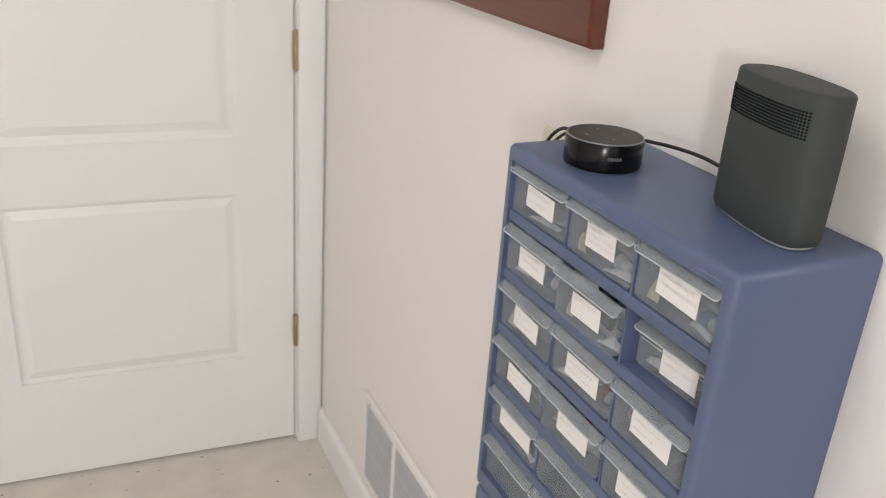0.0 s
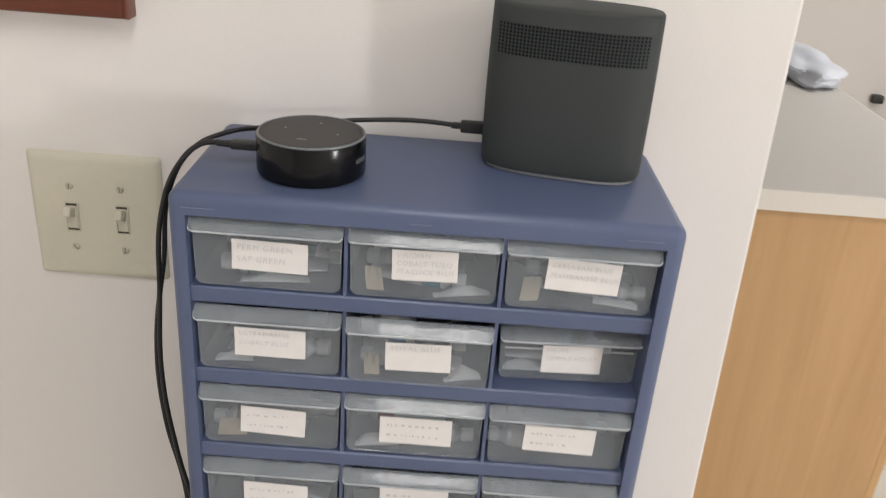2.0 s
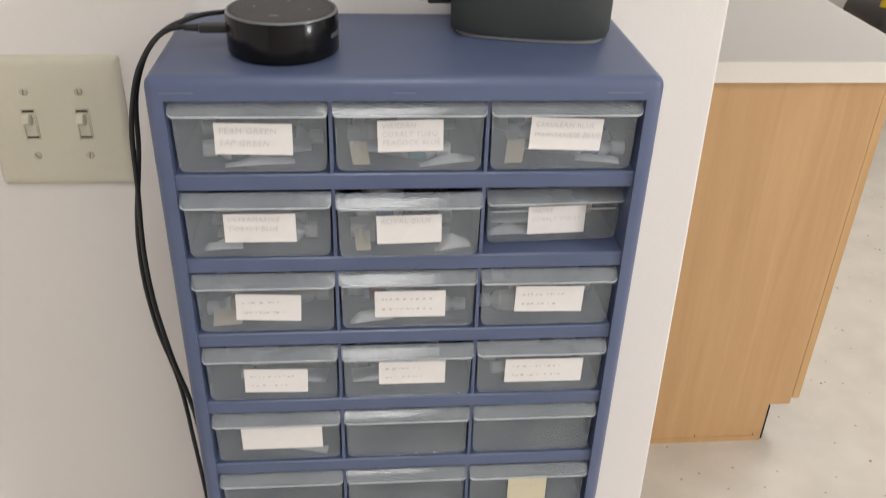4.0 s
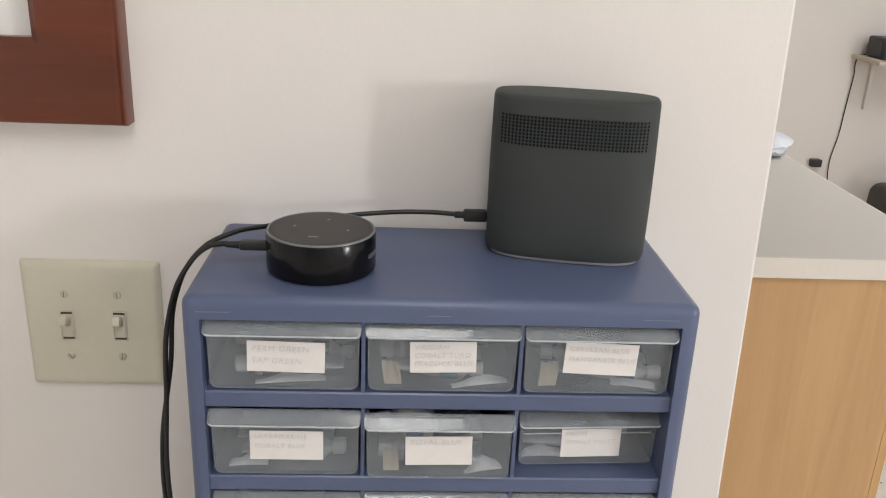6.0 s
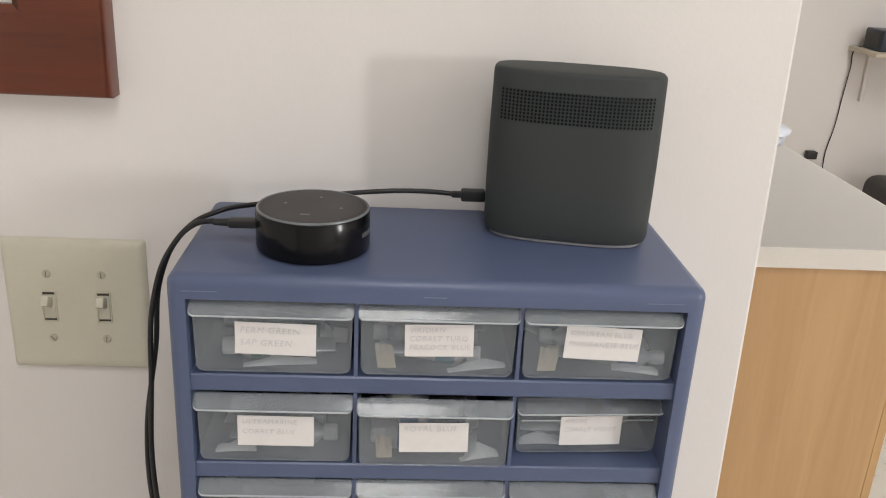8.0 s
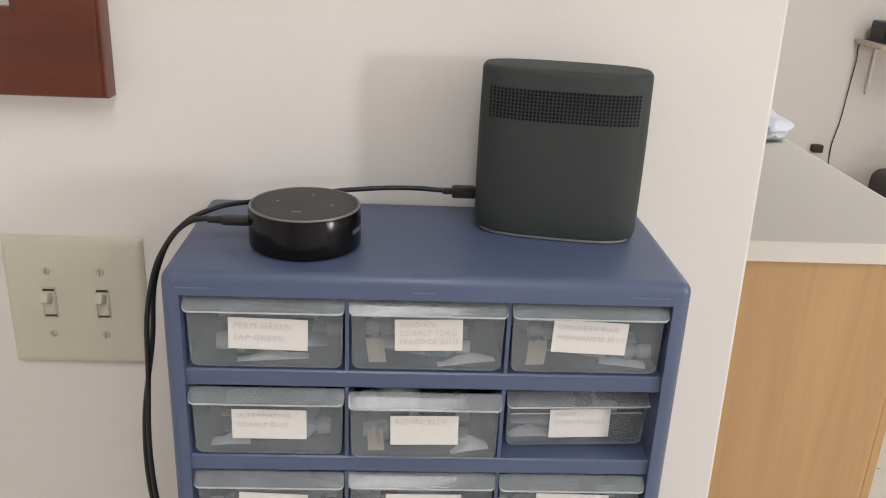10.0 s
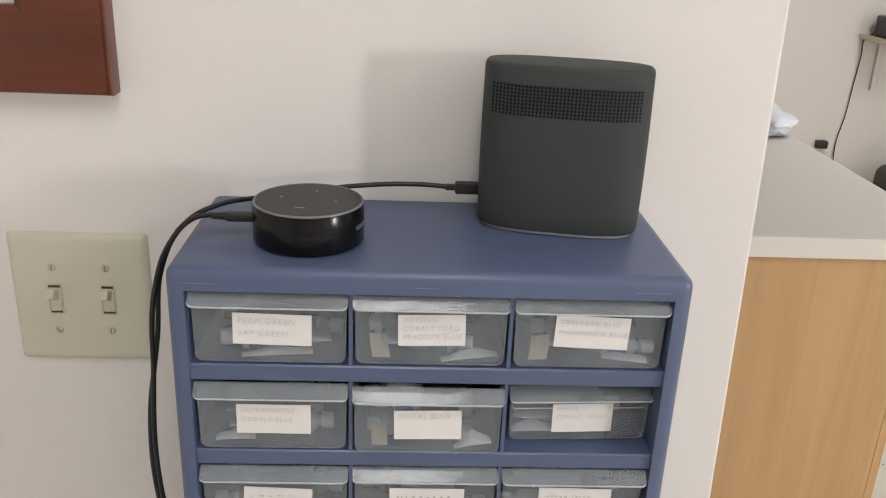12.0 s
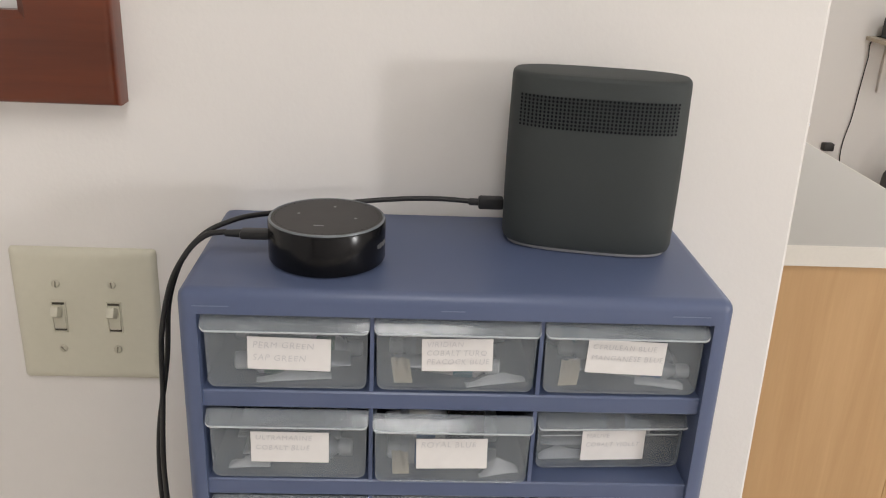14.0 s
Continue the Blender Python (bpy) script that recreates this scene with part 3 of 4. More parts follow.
for row in range(6):
    for col in range(3):
        y = CW / 2 - BORDER - (col + 0.5) * STEP
        z = UPPER_H - TOP - row * PITCH - 0.0020
        x = 0.0055 + SLIDE.get((row, col), rng.uniform(-0.0008, 0.0012))
        yaw = 0.0
        if (row, col) == (1, 2):
            yaw = 2.4
        shallow = (row, col) == (1, 2)
        if shallow:
            y, z = y - 0.0028, z - DH + SHALLOW_H
        d = part("drawer", shallow_mesh if shallow else tray_mesh, None, cab, "shallower clear drawer pushed in askew" if shallow else "smoky clear plastic drawer", at=pose(x, y, z, 0, rng.uniform(-0.15, 0.15), yaw))
        part("lip", lip_mesh, None, d, "frosted pull lip")
        part("lip_edge", edge_mesh, None, d, "pale bead painting the light along the rounded edge")
        part("front_rim", shallow_rim if shallow else rim_mesh, None, d)
        if shallow:
            part("ridge", box(-0.00025, 0.0002, -DW / 2 + 0.004, DW / 2 - 0.004, -0.0200, -0.0190), M_LIPEDGE, d, "thin moulded ridge")
        if (row, col) in LABELS:
            ly, lz, lw, lh, tilt, lines, size, spacing = LABELS[row, col]
            oy, oz = ly - CY - y, lz - UPPER_Z - z
            part("label_card", card(lw, lh, tilt), M_NOTE if row == 5 else M_PAPER, d, "yellow note card" if row == 5 else "white paper label", at=(-0.0003, oy, oz), smooth=False)
            if lines:
                lettering(lines, size, spacing, M_INK, d, Matrix.Translation((-0.0009, oy + lw * 0.44, oz + lh / 2 - size * 1.15)) @ pose(0, 0, 0, *READ) @ Matrix.Rotation(tilt * -1, 4, "Z"))
            else:
                marks = bmesh.new()
                for k in range(0 if row == 4 else 1 if row == 5 else 2):
                    run = lw * -0.40
                    while run < lw * rng.uniform(0.1, 0.36):
                        dash = rng.uniform(0.0004, 0.0030)
                        zc = lh * (0.2 - 0.38 * k) + rng.uniform(-0.0003, 0.0003)
                        bx(marks, -0.00065, -0.0005, -run - dash, -run, zc - rng.uniform(0.0001, 0.0012), zc + rng.uniform(0.0002, 0.0010))
                        run += dash + rng.uniform(0.0006, 0.0042)
                if row != 4:
                    tagged(part("pencil_note", marks, M_FAINT, d, "faint grey pencil marks", at=(-0.0003, oy, oz), smooth=False), kind="stuff")

# short, thin, paler blue lines along the upper front edge
for yy, ww in ((0.165, 0.024), (0.004, 0.016), (-0.158, 0.026)):
    part("mould_seam", box(-0.0004, 0.0006, yy - ww / 2, yy + ww / 2, UPPER_H - 0.0118, UPPER_H - 0.0112), M_PALE_BLUE, cab, smooth=False)

# small drawer unit below
LOW_H = 0.462
LOW_Z = UPPER_Z - 0.0005 - LOW_H
low = thing("drawer_cabinet", (CX, CY, LOW_Z), "slate-blue plastic cabinet of many small clear drawers", "drawer cabinet", "stacked drawer cabinets")
LB, LT, LP = 0.0115, 0.0165, 0.0405
part("body", cabinet_body(CW - 0.004, CD, LOW_H, LB, LT, 0.030), M_BLUE, low)
cabinet_inside(low, CW - 0.004, CD, LOW_H, LB, LT, 0.030, 6, 10, LP, 0.0078, 0.0028)
LSTEP = (CW - 0.004 - 2 * LB) / 6
small_tray = mesh_of("drawer", tray(LSTEP - 0.006, 0.13, 0.0312, 0.0012, 0.004), M_DRAWER)
small_lip = mesh_of("lip", lip(LSTEP - 0.0032, 0.0080, 0.0092, 0.003), M_LIP, True)
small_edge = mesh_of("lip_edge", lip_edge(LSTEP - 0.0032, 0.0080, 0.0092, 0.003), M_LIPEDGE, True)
for row in range(10):
    for col in range(6):
        if (row, col) == (0, 0):
            continue
        d = part("drawer", small_tray, None, low, "small clear plastic drawer", at=(0.005 + rng.uniform(-0.001, 0.0015), (CW - 0.004) / 2 - LB - (col + 0.5) * LSTEP, LOW_H - LT - row * LP - 0.0008))
        part("lip", small_lip, None, d, "frosted pull lip")
        part("lip_edge", small_edge, None, d, "pale bead painting the light along the rounded edge")

# plain stand that carries the two units
stand = thing("low_stand", (CX + 0.09, CY, 0), "plain pale wooden stand below the drawer cabinets", "stand")
part("top_board", box(-0.09, 0.07, -0.19, 0.19, LOW_Z - 0.0205, LOW_Z - 0.0005, bevel=0.002), M_MAPLE, stand)
for s in (-1, 1):
    part("side_board", box(-0.085, 0.065, s * 0.175 - 0.009, s * 0.175 + 0.009, 0, LOW_Z - 0.0205), M_MAPLE, stand)


# ---------- paint tubes inside the drawers ----------
def paint_tube(at, band, w=0.016, length=0.07):
    t = thing("paint_tube", at, "crimped silver paint tube with a coloured band", "paint tube", "paint tubes")
    bm = bmesh.new()
    rings = []
    for s, (k, rw, rh) in enumerate(((0.0, 1.15, 0.08), (0.25, 1.05, 0.55), (0.6, 1.0, 0.95), (0.86, 1.0, 1.0), (0.93, 0.5, 0.5), (0.96, 0.45, 0.45))):
        rings.append([bm.verts.new((w / 2 * rw * math.cos(a), length * (k - 0.5), w / 2 * rh * math.sin(a) + w / 2)) for a in [2 * math.pi * i / 12 for i in range(12)]])
    for a, b in zip(rings, rings[1:]):
        for i in range(12):
            bm.faces.new((a[i], a[(i + 1) % 12], b[(i + 1) % 12], b[i]))
    bm.faces.new(rings[0]), bm.faces.new(rings[-1])
    part("tube", bm, M_FOIL, t)
    part("band", lathe([(w * 0.505, 0), (w * 0.53, 0.001), (w * 0.53, 0.013), (w * 0.505, 0.014)], 14), band, t, at=Matrix.Translation((0, length * 0.12, w / 2)) @ Matrix.Rotation(radians(-90), 4, "X"))
    part("cap", lathe([(w * 0.34, 0), (w * 0.34, 0.009), (w * 0.28, 0.010)], 12), M_CAP, t, at=Matrix.Translation((0, length * 0.45, w / 2)) @ Matrix.Rotation(radians(-90), 4, "X"))


BANDS = [[0, 0, 5], [2, 5, 1], [1, 5, 2], [1, 5, 5], [1, 5, 1], [5, 4, 5], [4, 5, 5], [3, 3, 5], [5, 4, 5], [5, 5, 4], [4, 3, 5], [5, 5, 4]]
for k, bands in enumerate(BANDS):
    row, col = divmod(k, 3)
    for j, b in enumerate(bands):
        zz = UPPER_Z + UPPER_H - TOP - row * PITCH - 0.0020 - DH + 0.0022
        yy = CY + CW / 2 - BORDER - (col + 0.5) * STEP
        paint_tube(Matrix.Translation((CX + 0.026 + SLIDE.get((row, col), 0) + j * 0.022, yy + rng.uniform(-0.012, 0.012), zz)) @ Matrix.Rotation(rng.choice((0, math.pi)) + rng.uniform(-0.12, 0.12), 4, "Z"), M_TUBE[b], rng.uniform(0.015, 0.019), rng.uniform(0.066, 0.078))

# more tubes heaped on the first ones in the drawn-out drawer
for k, (hx, hy, hz) in enumerate(((0.036, 0.004, 0.0165), (0.058, -0.006, 0.0165), (0.046, 0.0, 0.0310), (0.030, 0.012, 0.0330))):
    paint_tube(Matrix.Translation((CX + hx + SLIDE[1, 1], CY + hy, UPPER_Z + UPPER_H - TOP - PITCH - 0.0020 - DH + 0.0022 + hz)) @ Matrix.Rotation(0.1 * k, 4, "Z"), M_TUBE[(1, 5, 2, 5)[k]], 0.0165, 0.060)

# nearly opaque white: the film's bright highlights are put into its colour
M_PACKET = clear_plastic("glinting_film_packet", (0.88, 0.87, 0.86), 0.10, 0.07)
M_TAN = mat("tan_card", (0.66, 0.56, 0.42), 0.7, var=0.1, vscale=50)


def packet(x, y, z, w, h, depth, turn, material, name, label):
    """A small crumpled wrapper or card lying against a drawer front."""
    bm = bmesh.new()
    bmesh.ops.create_grid(bm, x_segments=14, y_segments=5, size=0.5)
    for v in bm.verts:
        u, t = v.co.x, v.co.y + 0.5
        crease = noise.noise(Vector((u * 4 + x * 90, t * 2, y * 70)))
        taper = 1.0 if material is M_TAN else math.sqrt(max(0.0, 1 - (1.9 * u + 0.35 * turn * (u + 0.5)) ** 2) + 0.004)
        arch = 0.0 if material is M_TAN else 0.05 * h * (1 - (2 * u) ** 2)
        v.co = Vector((depth * (t * t + 0.6 * crease * t), u * w + (0.22 * t * h * (1 - 4 * turn) if material is M_TAN else 0.0), arch + h * t * taper * (0.85 if material is M_TAN else 0.75 + 0.5 * noise.noise(Vector((u * 2.6 + w * 300, 0.3, y * 50)))) + 0.0004))
    r = bmesh.ops.extrude_face_region(bm, geom=list(bm.faces))
    for v in [g for g in r["geom"] if isinstance(g, bmesh.types.BMVert)]:
        v.co.x += 0.0006
    t = thing(name, Matrix.Translation((x, y, z)) @ Matrix.Rotation(turn * 0.25, 4, "Z"), label, "packet", "drawer contents")
    part("sheet", bm, material, t)


PACKETS = [  # row, column, offset across, width, height, turn, tan
    (0, 0, -0.004, 0.052, 0.013, 0.5, 0), (0, 1, -0.030, 0.044, 0.012, 0.9, 0), (0, 1, 0.036, 0.013, 0.032, 0.1, 1),
    (0, 2, -0.030, 0.034, 0.013, -0.8, 0), (0, 2, 0.036, 0.014, 0.034, 0.4, 1), (1, 0, 0.030, 0.030, 0.018, 0.3, 0), (1, 1, -0.036, 0.030, 0.022, 1.0, 0),
    (1, 1, 0.036, 0.012, 0.030, 0.2, 1), (1, 2, 0.030, 0.036, 0.020, 0.2, 0), (2, 1, 0.030, 0.036, 0.020, 0.6, 0), (2, 0, 0.034, 0.024, 0.026, 0.4, 1), (4, 0, -0.026, 0.034, 0.014, -0.9, 0),
]
for row, col, oy, w, h, turn, tan in PACKETS:
    zz = UPPER_Z + UPPER_H - TOP - row * PITCH - 0.0020 - DH + 0.0020
    yy = CY + CW / 2 - BORDER - (col + 0.5) * STEP
    packet(CX + 0.0115 + SLIDE.get((row, col), 0), yy + oy, zz, w, h * (0.50 if not tan else 0.62), 0.005, turn, M_TAN if tan else M_PACKET, "card_scrap" if tan else "film_packet", "small tan card scrap in a clear drawer" if tan else "crumpled film packet in a clear drawer, its glints painted as pale colour")

# black clip standing in the drawn-out drawer
CLIP_Z = UPPER_Z + UPPER_H - TOP - PITCH - 0.0020 - DH + 0.0018
clip = thing("bulldog_clip", (CX + 0.018, CY - 0.010, CLIP_Z), "black metal clip standing up in an open drawer", "clip", "drawer contents")
part("jaw", box(-0.003, 0.003, -0.014, 0.014, 0.0, DH + 0.0006, bevel=0.0015), M_GLOSSBLACK, clip)
cable("wire_loop", [(-0.002, -0.018, DH - 0.004), (-0.004, -0.018, DH + 0.0015), (-0.003, -0.006, DH + 0.0020), (-0.002, 0.004, DH + 0.0012), (-0.002, 0.005, DH - 0.002)], 0.0009, M_STEEL, clip, "bent wire loop")

# pink eraser in one of the small drawers
pink = thing("eraser", (CX + 0.022, CY - 1.5 * LSTEP, LOW_Z + LOW_H - LT - 0.0320 + 0.0014), "pink rubber eraser in a small clear drawer", "eraser", "drawer contents")
part("block", box(-0.010, 0.010, -0.022, 0.022, 0.0, 0.013, bevel=0.002), M_PINK, pink)

# ---------- things on top ----------
TOPZ = UPPER_Z + UPPER_H
DX, DY = 0.511, 0.7250
dot = thing("smart_speaker", (DX, DY, TOPZ), "small round glossy black smart speaker with an unlit grey ring", "smart speaker")
R = 0.0418
part("case", lathe([(R - 0.003, 0.0), (R - 0.0008, 0.0012), (R, 0.003), (R, 0.0295), (R - 0.0006, 0.0305)], 72), M_GLOSSBLACK, dot)
bm = lathe([(R - 0.0006, 0.0300), (R - 0.0006, 0.0312), (R - 0.0010, 0.0318), (R - 0.0020, 0.0317), (R - 0.0022, 0.0300)], 72)
part("light_ring", bm, M_RING, dot, "grey translucent ring")
part("top_plate", lathe([(R - 0.0022, 0.0302), (R - 0.0023, 0.0314), (R - 0.006, 0.0316), (0.012, 0.0317), (0.0005, 0.0317)], 72), M_MATTBLACK, dot)
hole = mesh_of("microphone_slot", lathe([(0.00045, 0), (0.00045, 0.0003)], 6), M_HOLE)
for i in range(48):
    a = 2 * math.pi * i / 48
    part("microphone_slot", hole, None, dot, at=(0.0371 * math.cos(a), 0.0371 * math.sin(a), 0.0314))
for i, a in enumerate((0, 90, 180, 270)):
    c, s = math.cos(radians(a - 11)) * 0.021, math.sin(radians(a - 11)) * 0.021
    if i == 2:
        b_ = box(-0.0006, 0.0006, -0.0035, 0.0035, 0.0316, 0.0319)
    else:
        b_ = lathe([(0.0011, 0.0316), (0.0011, 0.0319)], 10)
    part("button_mark", b_, M_MARK, dot, at=(c, s, 0))
logo = bmesh.new()
for i in range(5):
    a = radians(-117 + i * 4.2)
    bmesh.ops.create_cube(logo, size=1.0, matrix=Matrix.Translation(((R + 0.0002) * math.cos(a), (R + 0.0002) * math.sin(a), 0.0165)) @ Matrix.Rotation(a, 4, "Z") @ Matrix.Diagonal((0.0004, 0.0022, 0.0038 if i % 2 else 0.003, 1)))
part("printed_mark", logo, M_LOGO, dot, "pale printed mark")

# portable loudspeaker
SX, SY, SW, SD, SH = 0.5530, 0.5292, 0.1290, 0.056, 0.1335


def speaker_outline(i):
    n, pts = 72, []
    a, b, e = SD / 2 - i, SW / 2 - i, 2.0 / 2.9
    for k in range(n):
        t = 2 * math.pi * k / n
        c, s = math.cos(t), math.sin(t)
        pts.append((a * math.copysign(abs(c) ** e, c), b * math.copysign(abs(s) ** e, s)))
    return pts


spk = thing("loudspeaker", Matrix.Translation((SX, SY, TOPZ)) @ Matrix.Rotation(radians(-11), 4, "Z"), "charcoal silicone portable loudspeaker with a perforated band", "loudspeaker")
part("foot", ring_stack(speaker_outline, ((0.006, 0.0), (0.0045, 0.001), (0.0045, 0.004))), M_GREYFOOT, spk, "pale grey foot strip")
LEVELS = [(0.004, 0.003), (0.0015, 0.0045), (0.0, 0.009)] + [(-0.0006 * math.sin(k / 9 * math.pi), 0.009 + (SH - 0.016) * k / 9) for k in range(1, 9)] + [(0.0, SH - 0.0035), (0.0005, SH - 0.0016), (0.0018, SH - 0.0004), (0.004, SH), (0.012, SH + 0.0003), (0.024, SH + 0.0004)]
part("silicone_body", ring_stack(speaker_outline, LEVELS), M_RUBBER, spk)
# perforated band: rows of small raised dark discs, hole shade in their colour, following the front's curve
holes = bmesh.new()
for c in range(40):
    yy = -0.0555 + 0.111 * c / 39
    q = 1 - (abs(yy) / (SW / 2)) ** 2.9
    xx = -(SD / 2) * q ** (1 / 2.9)
    yaw = math.atan2(yy * 0.6, -xx) * 0.6
    for r in range(9):
        zz = SH - 0.0158 - r * 0.00268
        m = Matrix.Translation((xx - 0.0011, yy, zz)) @ Matrix.Rotation(-yaw, 4, "Z") @ Matrix.Rotation(radians(90), 4, "Y")
        bmesh.ops.create_circle(holes, cap_ends=True, segments=8, radius=0.00095, matrix=m)
r = bmesh.ops.extrude_face_region(holes, geom=list(holes.faces))
for v in [g for g in r["geom"] if isinstance(g, bmesh.types.BMVert)]:
    v.co.x += 0.0008
perf = part("perforation", holes, M_HOLE, spk, "band of small dark holes", smooth=False)
tagged(perf, kind="stuff")

# ---------- cables ----------
cab1 = thing("power_cable", (DX, DY + R, TOPZ), "thin black cable with a plug hanging beside the cabinet", "cable", "power cables")


def local(pts, origin):
    return [tuple(Vector(p) - Vector(origin)) for p in pts]


O1 = (DX, DY + R, TOPZ)
part("plug", box(-0.0055, 0.0055, -0.001, 0.020, 0.0135, 0.0198, bevel=0.0018), M_PLUG, cab1)
part("strain_relief", lathe([(0.0032, 0), (0.0024, 0.012)], 12), M_PLUG, cab1, at=Matrix.Translation((0, 0.019, 0.0166)) @ Matrix.Rotation(radians(-90), 4, "X"))
cable("cord", local([(0.514, 0.797, 1.2642), (0.513, 0.812, 1.261), (0.508, 0.828, 1.245), (0.505, 0.842, 1.210), (0.505, 0.850, 1.13), (0.503, 0.853, 1.05), (0.505, 0.846, 0.97), (0.505, 0.832, 0.89), (0.505, 0.829, 0.79), (0.505, 0.828, 0.69), (0.515, 0.83, 0.58), (0.54, 0.84, 0.40), (0.565, 0.86, 0.15), (0.575, 0.90, 0.006), (0.580, 1.02, 0.003)], O1), 0.0021, M_CABLE, cab1)
O2 = (0.577, SY + SW / 2, TOPZ)
cab2 = thing("power_cable", O2, "thin black cable with a flat plug running behind the smart speaker", "cable", "power cables")
part("plug", box(-0.005, 0.005, -0.002, 0.018, 0.019, 0.0285, bevel=0.0018), M_PLUG, cab2)
part("strain_relief", box(-0.003, 0.003, 0.017, 0.026, 0.0215, 0.0265, bevel=0.0015), M_PLUG, cab2)
cable("cord", local([(0.577, 0.612, 1.2715), (0.579, 0.645, 1.2725), (0.579, 0.690, 1.270), (0.575, 0.735, 1.265), (0.564, 0.772, 1.262), (0.546, 0.800, 1.261), (0.526, 0.822, 1.252), (0.515, 0.837, 1.226), (0.510, 0.846, 1.16), (0.510, 0.858, 1.08), (0.510, 0.856, 1.0), (0.508, 0.843, 0.93), (0.505, 0.837, 0.86), (0.506, 0.833, 0.76), (0.506, 0.834, 0.68), (0.515, 0.838, 0.655), (0.53, 0.862, 0.655), (0.535, 0.885, 0.625), (0.540, 0.878, 0.54), (0.560, 0.885, 0.30), (0.574, 0.93, 0.006), (0.580, 1.06, 0.003)], O2), 0.0020, M_CABLE, cab2)

# ---------- on the wall ----------
PY, PZ = 0.9390, 1.1483
plate = thing("light_switch", (WALL_X, PY, PZ), "ivory double light switch plate with two toggles", "light switch")


def plate_mesh(w, h, t):
    bm = bmesh.new()
    lv = [(0.0, 0.0), (0.0003, -t * 0.3), (0.0016, -t * 0.62), (0.0040, -t * 0.88), (0.0070, -t * 0.98), (0.0095, -t)]
    rings = []
    for inset, x in lv:
        a, b, r = w / 2 - inset, h / 2 - inset, 0.0035
        rings.append([])
        for k in range(16):
            q = 2 * math.pi * (k + 0.5) / 16
            sy, sz = math.copysign(1, math.cos(q)), math.copysign(1, math.sin(q))
            rings[-1].append(bm.verts.new((x, sy * (a - r) + r * math.cos(q), sz * (b - r) + r * math.sin(q))))
    for p, q in zip(rings, rings[1:]):
        for i in range(16):
            bm.faces.new((p[i], p[(i + 1) % 16], q[(i + 1) % 16], q[i]))
    bm.faces.new(rings[-1])
    bm.faces.new(rings[0][::-1])
    return bm


part("plate", plate_mesh(0.122, 0.1235, 0.0065), M_IVORY, plate)
SCREW_TURNS = iter((8, -4, -38, 6))
for s in (-1, 1):
    y = s * 0.0232
    rimf = bmesh.new()
    for e in (-1, 1):
        bx(rimf, -0.0078, -0.0060, y + e * 0.0057 - 0.0006, y + e * 0.0057 + 0.0006, -0.0146, 0.0146, bevel=0.0004, seg=1)
        bx(rimf, -0.0078, -0.0060, y - 0.0051, y + 0.0051, e * 0.0140 - 0.0006, e * 0.0140 + 0.0006, bevel=0.0004, seg=1)
    part("slot_rim", rimf, M_IVORY, plate)
    # dark sheet painted as the shade inside the toggle slot
    part("slot", box(-0.0070, -0.0064, y - 0.0051, y + 0.0051, -0.0134, 0.0134), M_SLOT, plate, smooth=False)
    tg = part("toggle", box(-0.0080, -0.0066, y - 0.0050, y + 0.0050, -0.0114, 0.0112, bevel=0.0006, seg=1), M_IVORY, plate)
    lev = box(-0.012, 0.0, -0.0034, 0.0034, -0.0045, 0.0045, bevel=0.001)
    for v in lev.verts:
        v.co.y *= 1 + 0.02 * v.co.x / 0.012
    bmesh.ops.rotate(lev, cent=(0, 0, 0), matrix=Matrix.Rotation(radians(28), 3, "Y"), verts=lev.verts)
    part("lever", lev, M_IVORY, tg, at=(-0.0075, y, 0.0040))
    for z in (-0.0305, 0.0305):
        part("screw", lathe([(0.0036, 0.0), (0.0036, 0.0005), (0.0026, 0.0013)], 16), M_SCREW, plate, at=Matrix.Translation((-0.0067, y, z)) @ Matrix.Rotation(radians(-90), 4, "Y"))
        # the slot's shade, drawn as a darker bar on the screw head
        part("screw_slot", box(-0.0003, 0.0003, -0.0005, 0.0005, -0.0026, 0.0026), M_SCREWSLOT, plate, at=Matrix.Translation((-0.0081, y, z)) @ Matrix.Rotation(radians(next(SCREW_TURNS)), 4, "X"), smooth=False)

# return-air vent low on the wall
VY0, VY1, VZ0, VZ1, VRIM = 1.20, 1.652, 0.122, 0.380, 0.024
vent = thing("wall_vent", (WALL_X, VY0, VZ0), "pale framed wall vent with grey slats above the baseboard", "vent")
VW, VH = VY1 - VY0, VZ1 - VZ0
vf = bmesh.new()
bx(vf, -0.011, 0.0, 0.0, VRIM, 0.0, VH, bevel=0.003)
bx(vf, -0.011, 0.0, VW - VRIM, VW, 0.0, VH, bevel=0.003)
bx(vf, -0.0108, 0.0, VRIM - 0.004, VW - VRIM + 0.004, 0.0002, VRIM, bevel=0.003)
bx(vf, -0.0108, 0.0, VRIM - 0.004, VW - VRIM + 0.004, VH - VRIM, VH - 0.0002, bevel=0.003)
part("frame", vf, M_VENT, vent)
# dark sheet set behind the slats to give the shade of the opening
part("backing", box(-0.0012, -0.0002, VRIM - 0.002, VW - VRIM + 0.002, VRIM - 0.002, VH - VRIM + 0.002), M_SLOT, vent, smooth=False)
for my in (0.2, 0.4):
    part("mullion", box(-0.0115, -0.0014, VW - my - 0.006, VW - my + 0.006, VRIM - 0.003, VH - VRIM + 0.003, bevel=0.0015), M_VENT, vent)
slat_bm = box(-0.0045, 0.0045, VRIM - 0.003, VW - VRIM + 0.003, -0.0006, 0.0006, bevel=0.0004, seg=1)
bmesh.ops.rotate(slat_bm, cent=(0, 0, 0), matrix=Matrix.Rotation(radians(-42), 3, "Y"), verts=slat_bm.verts)
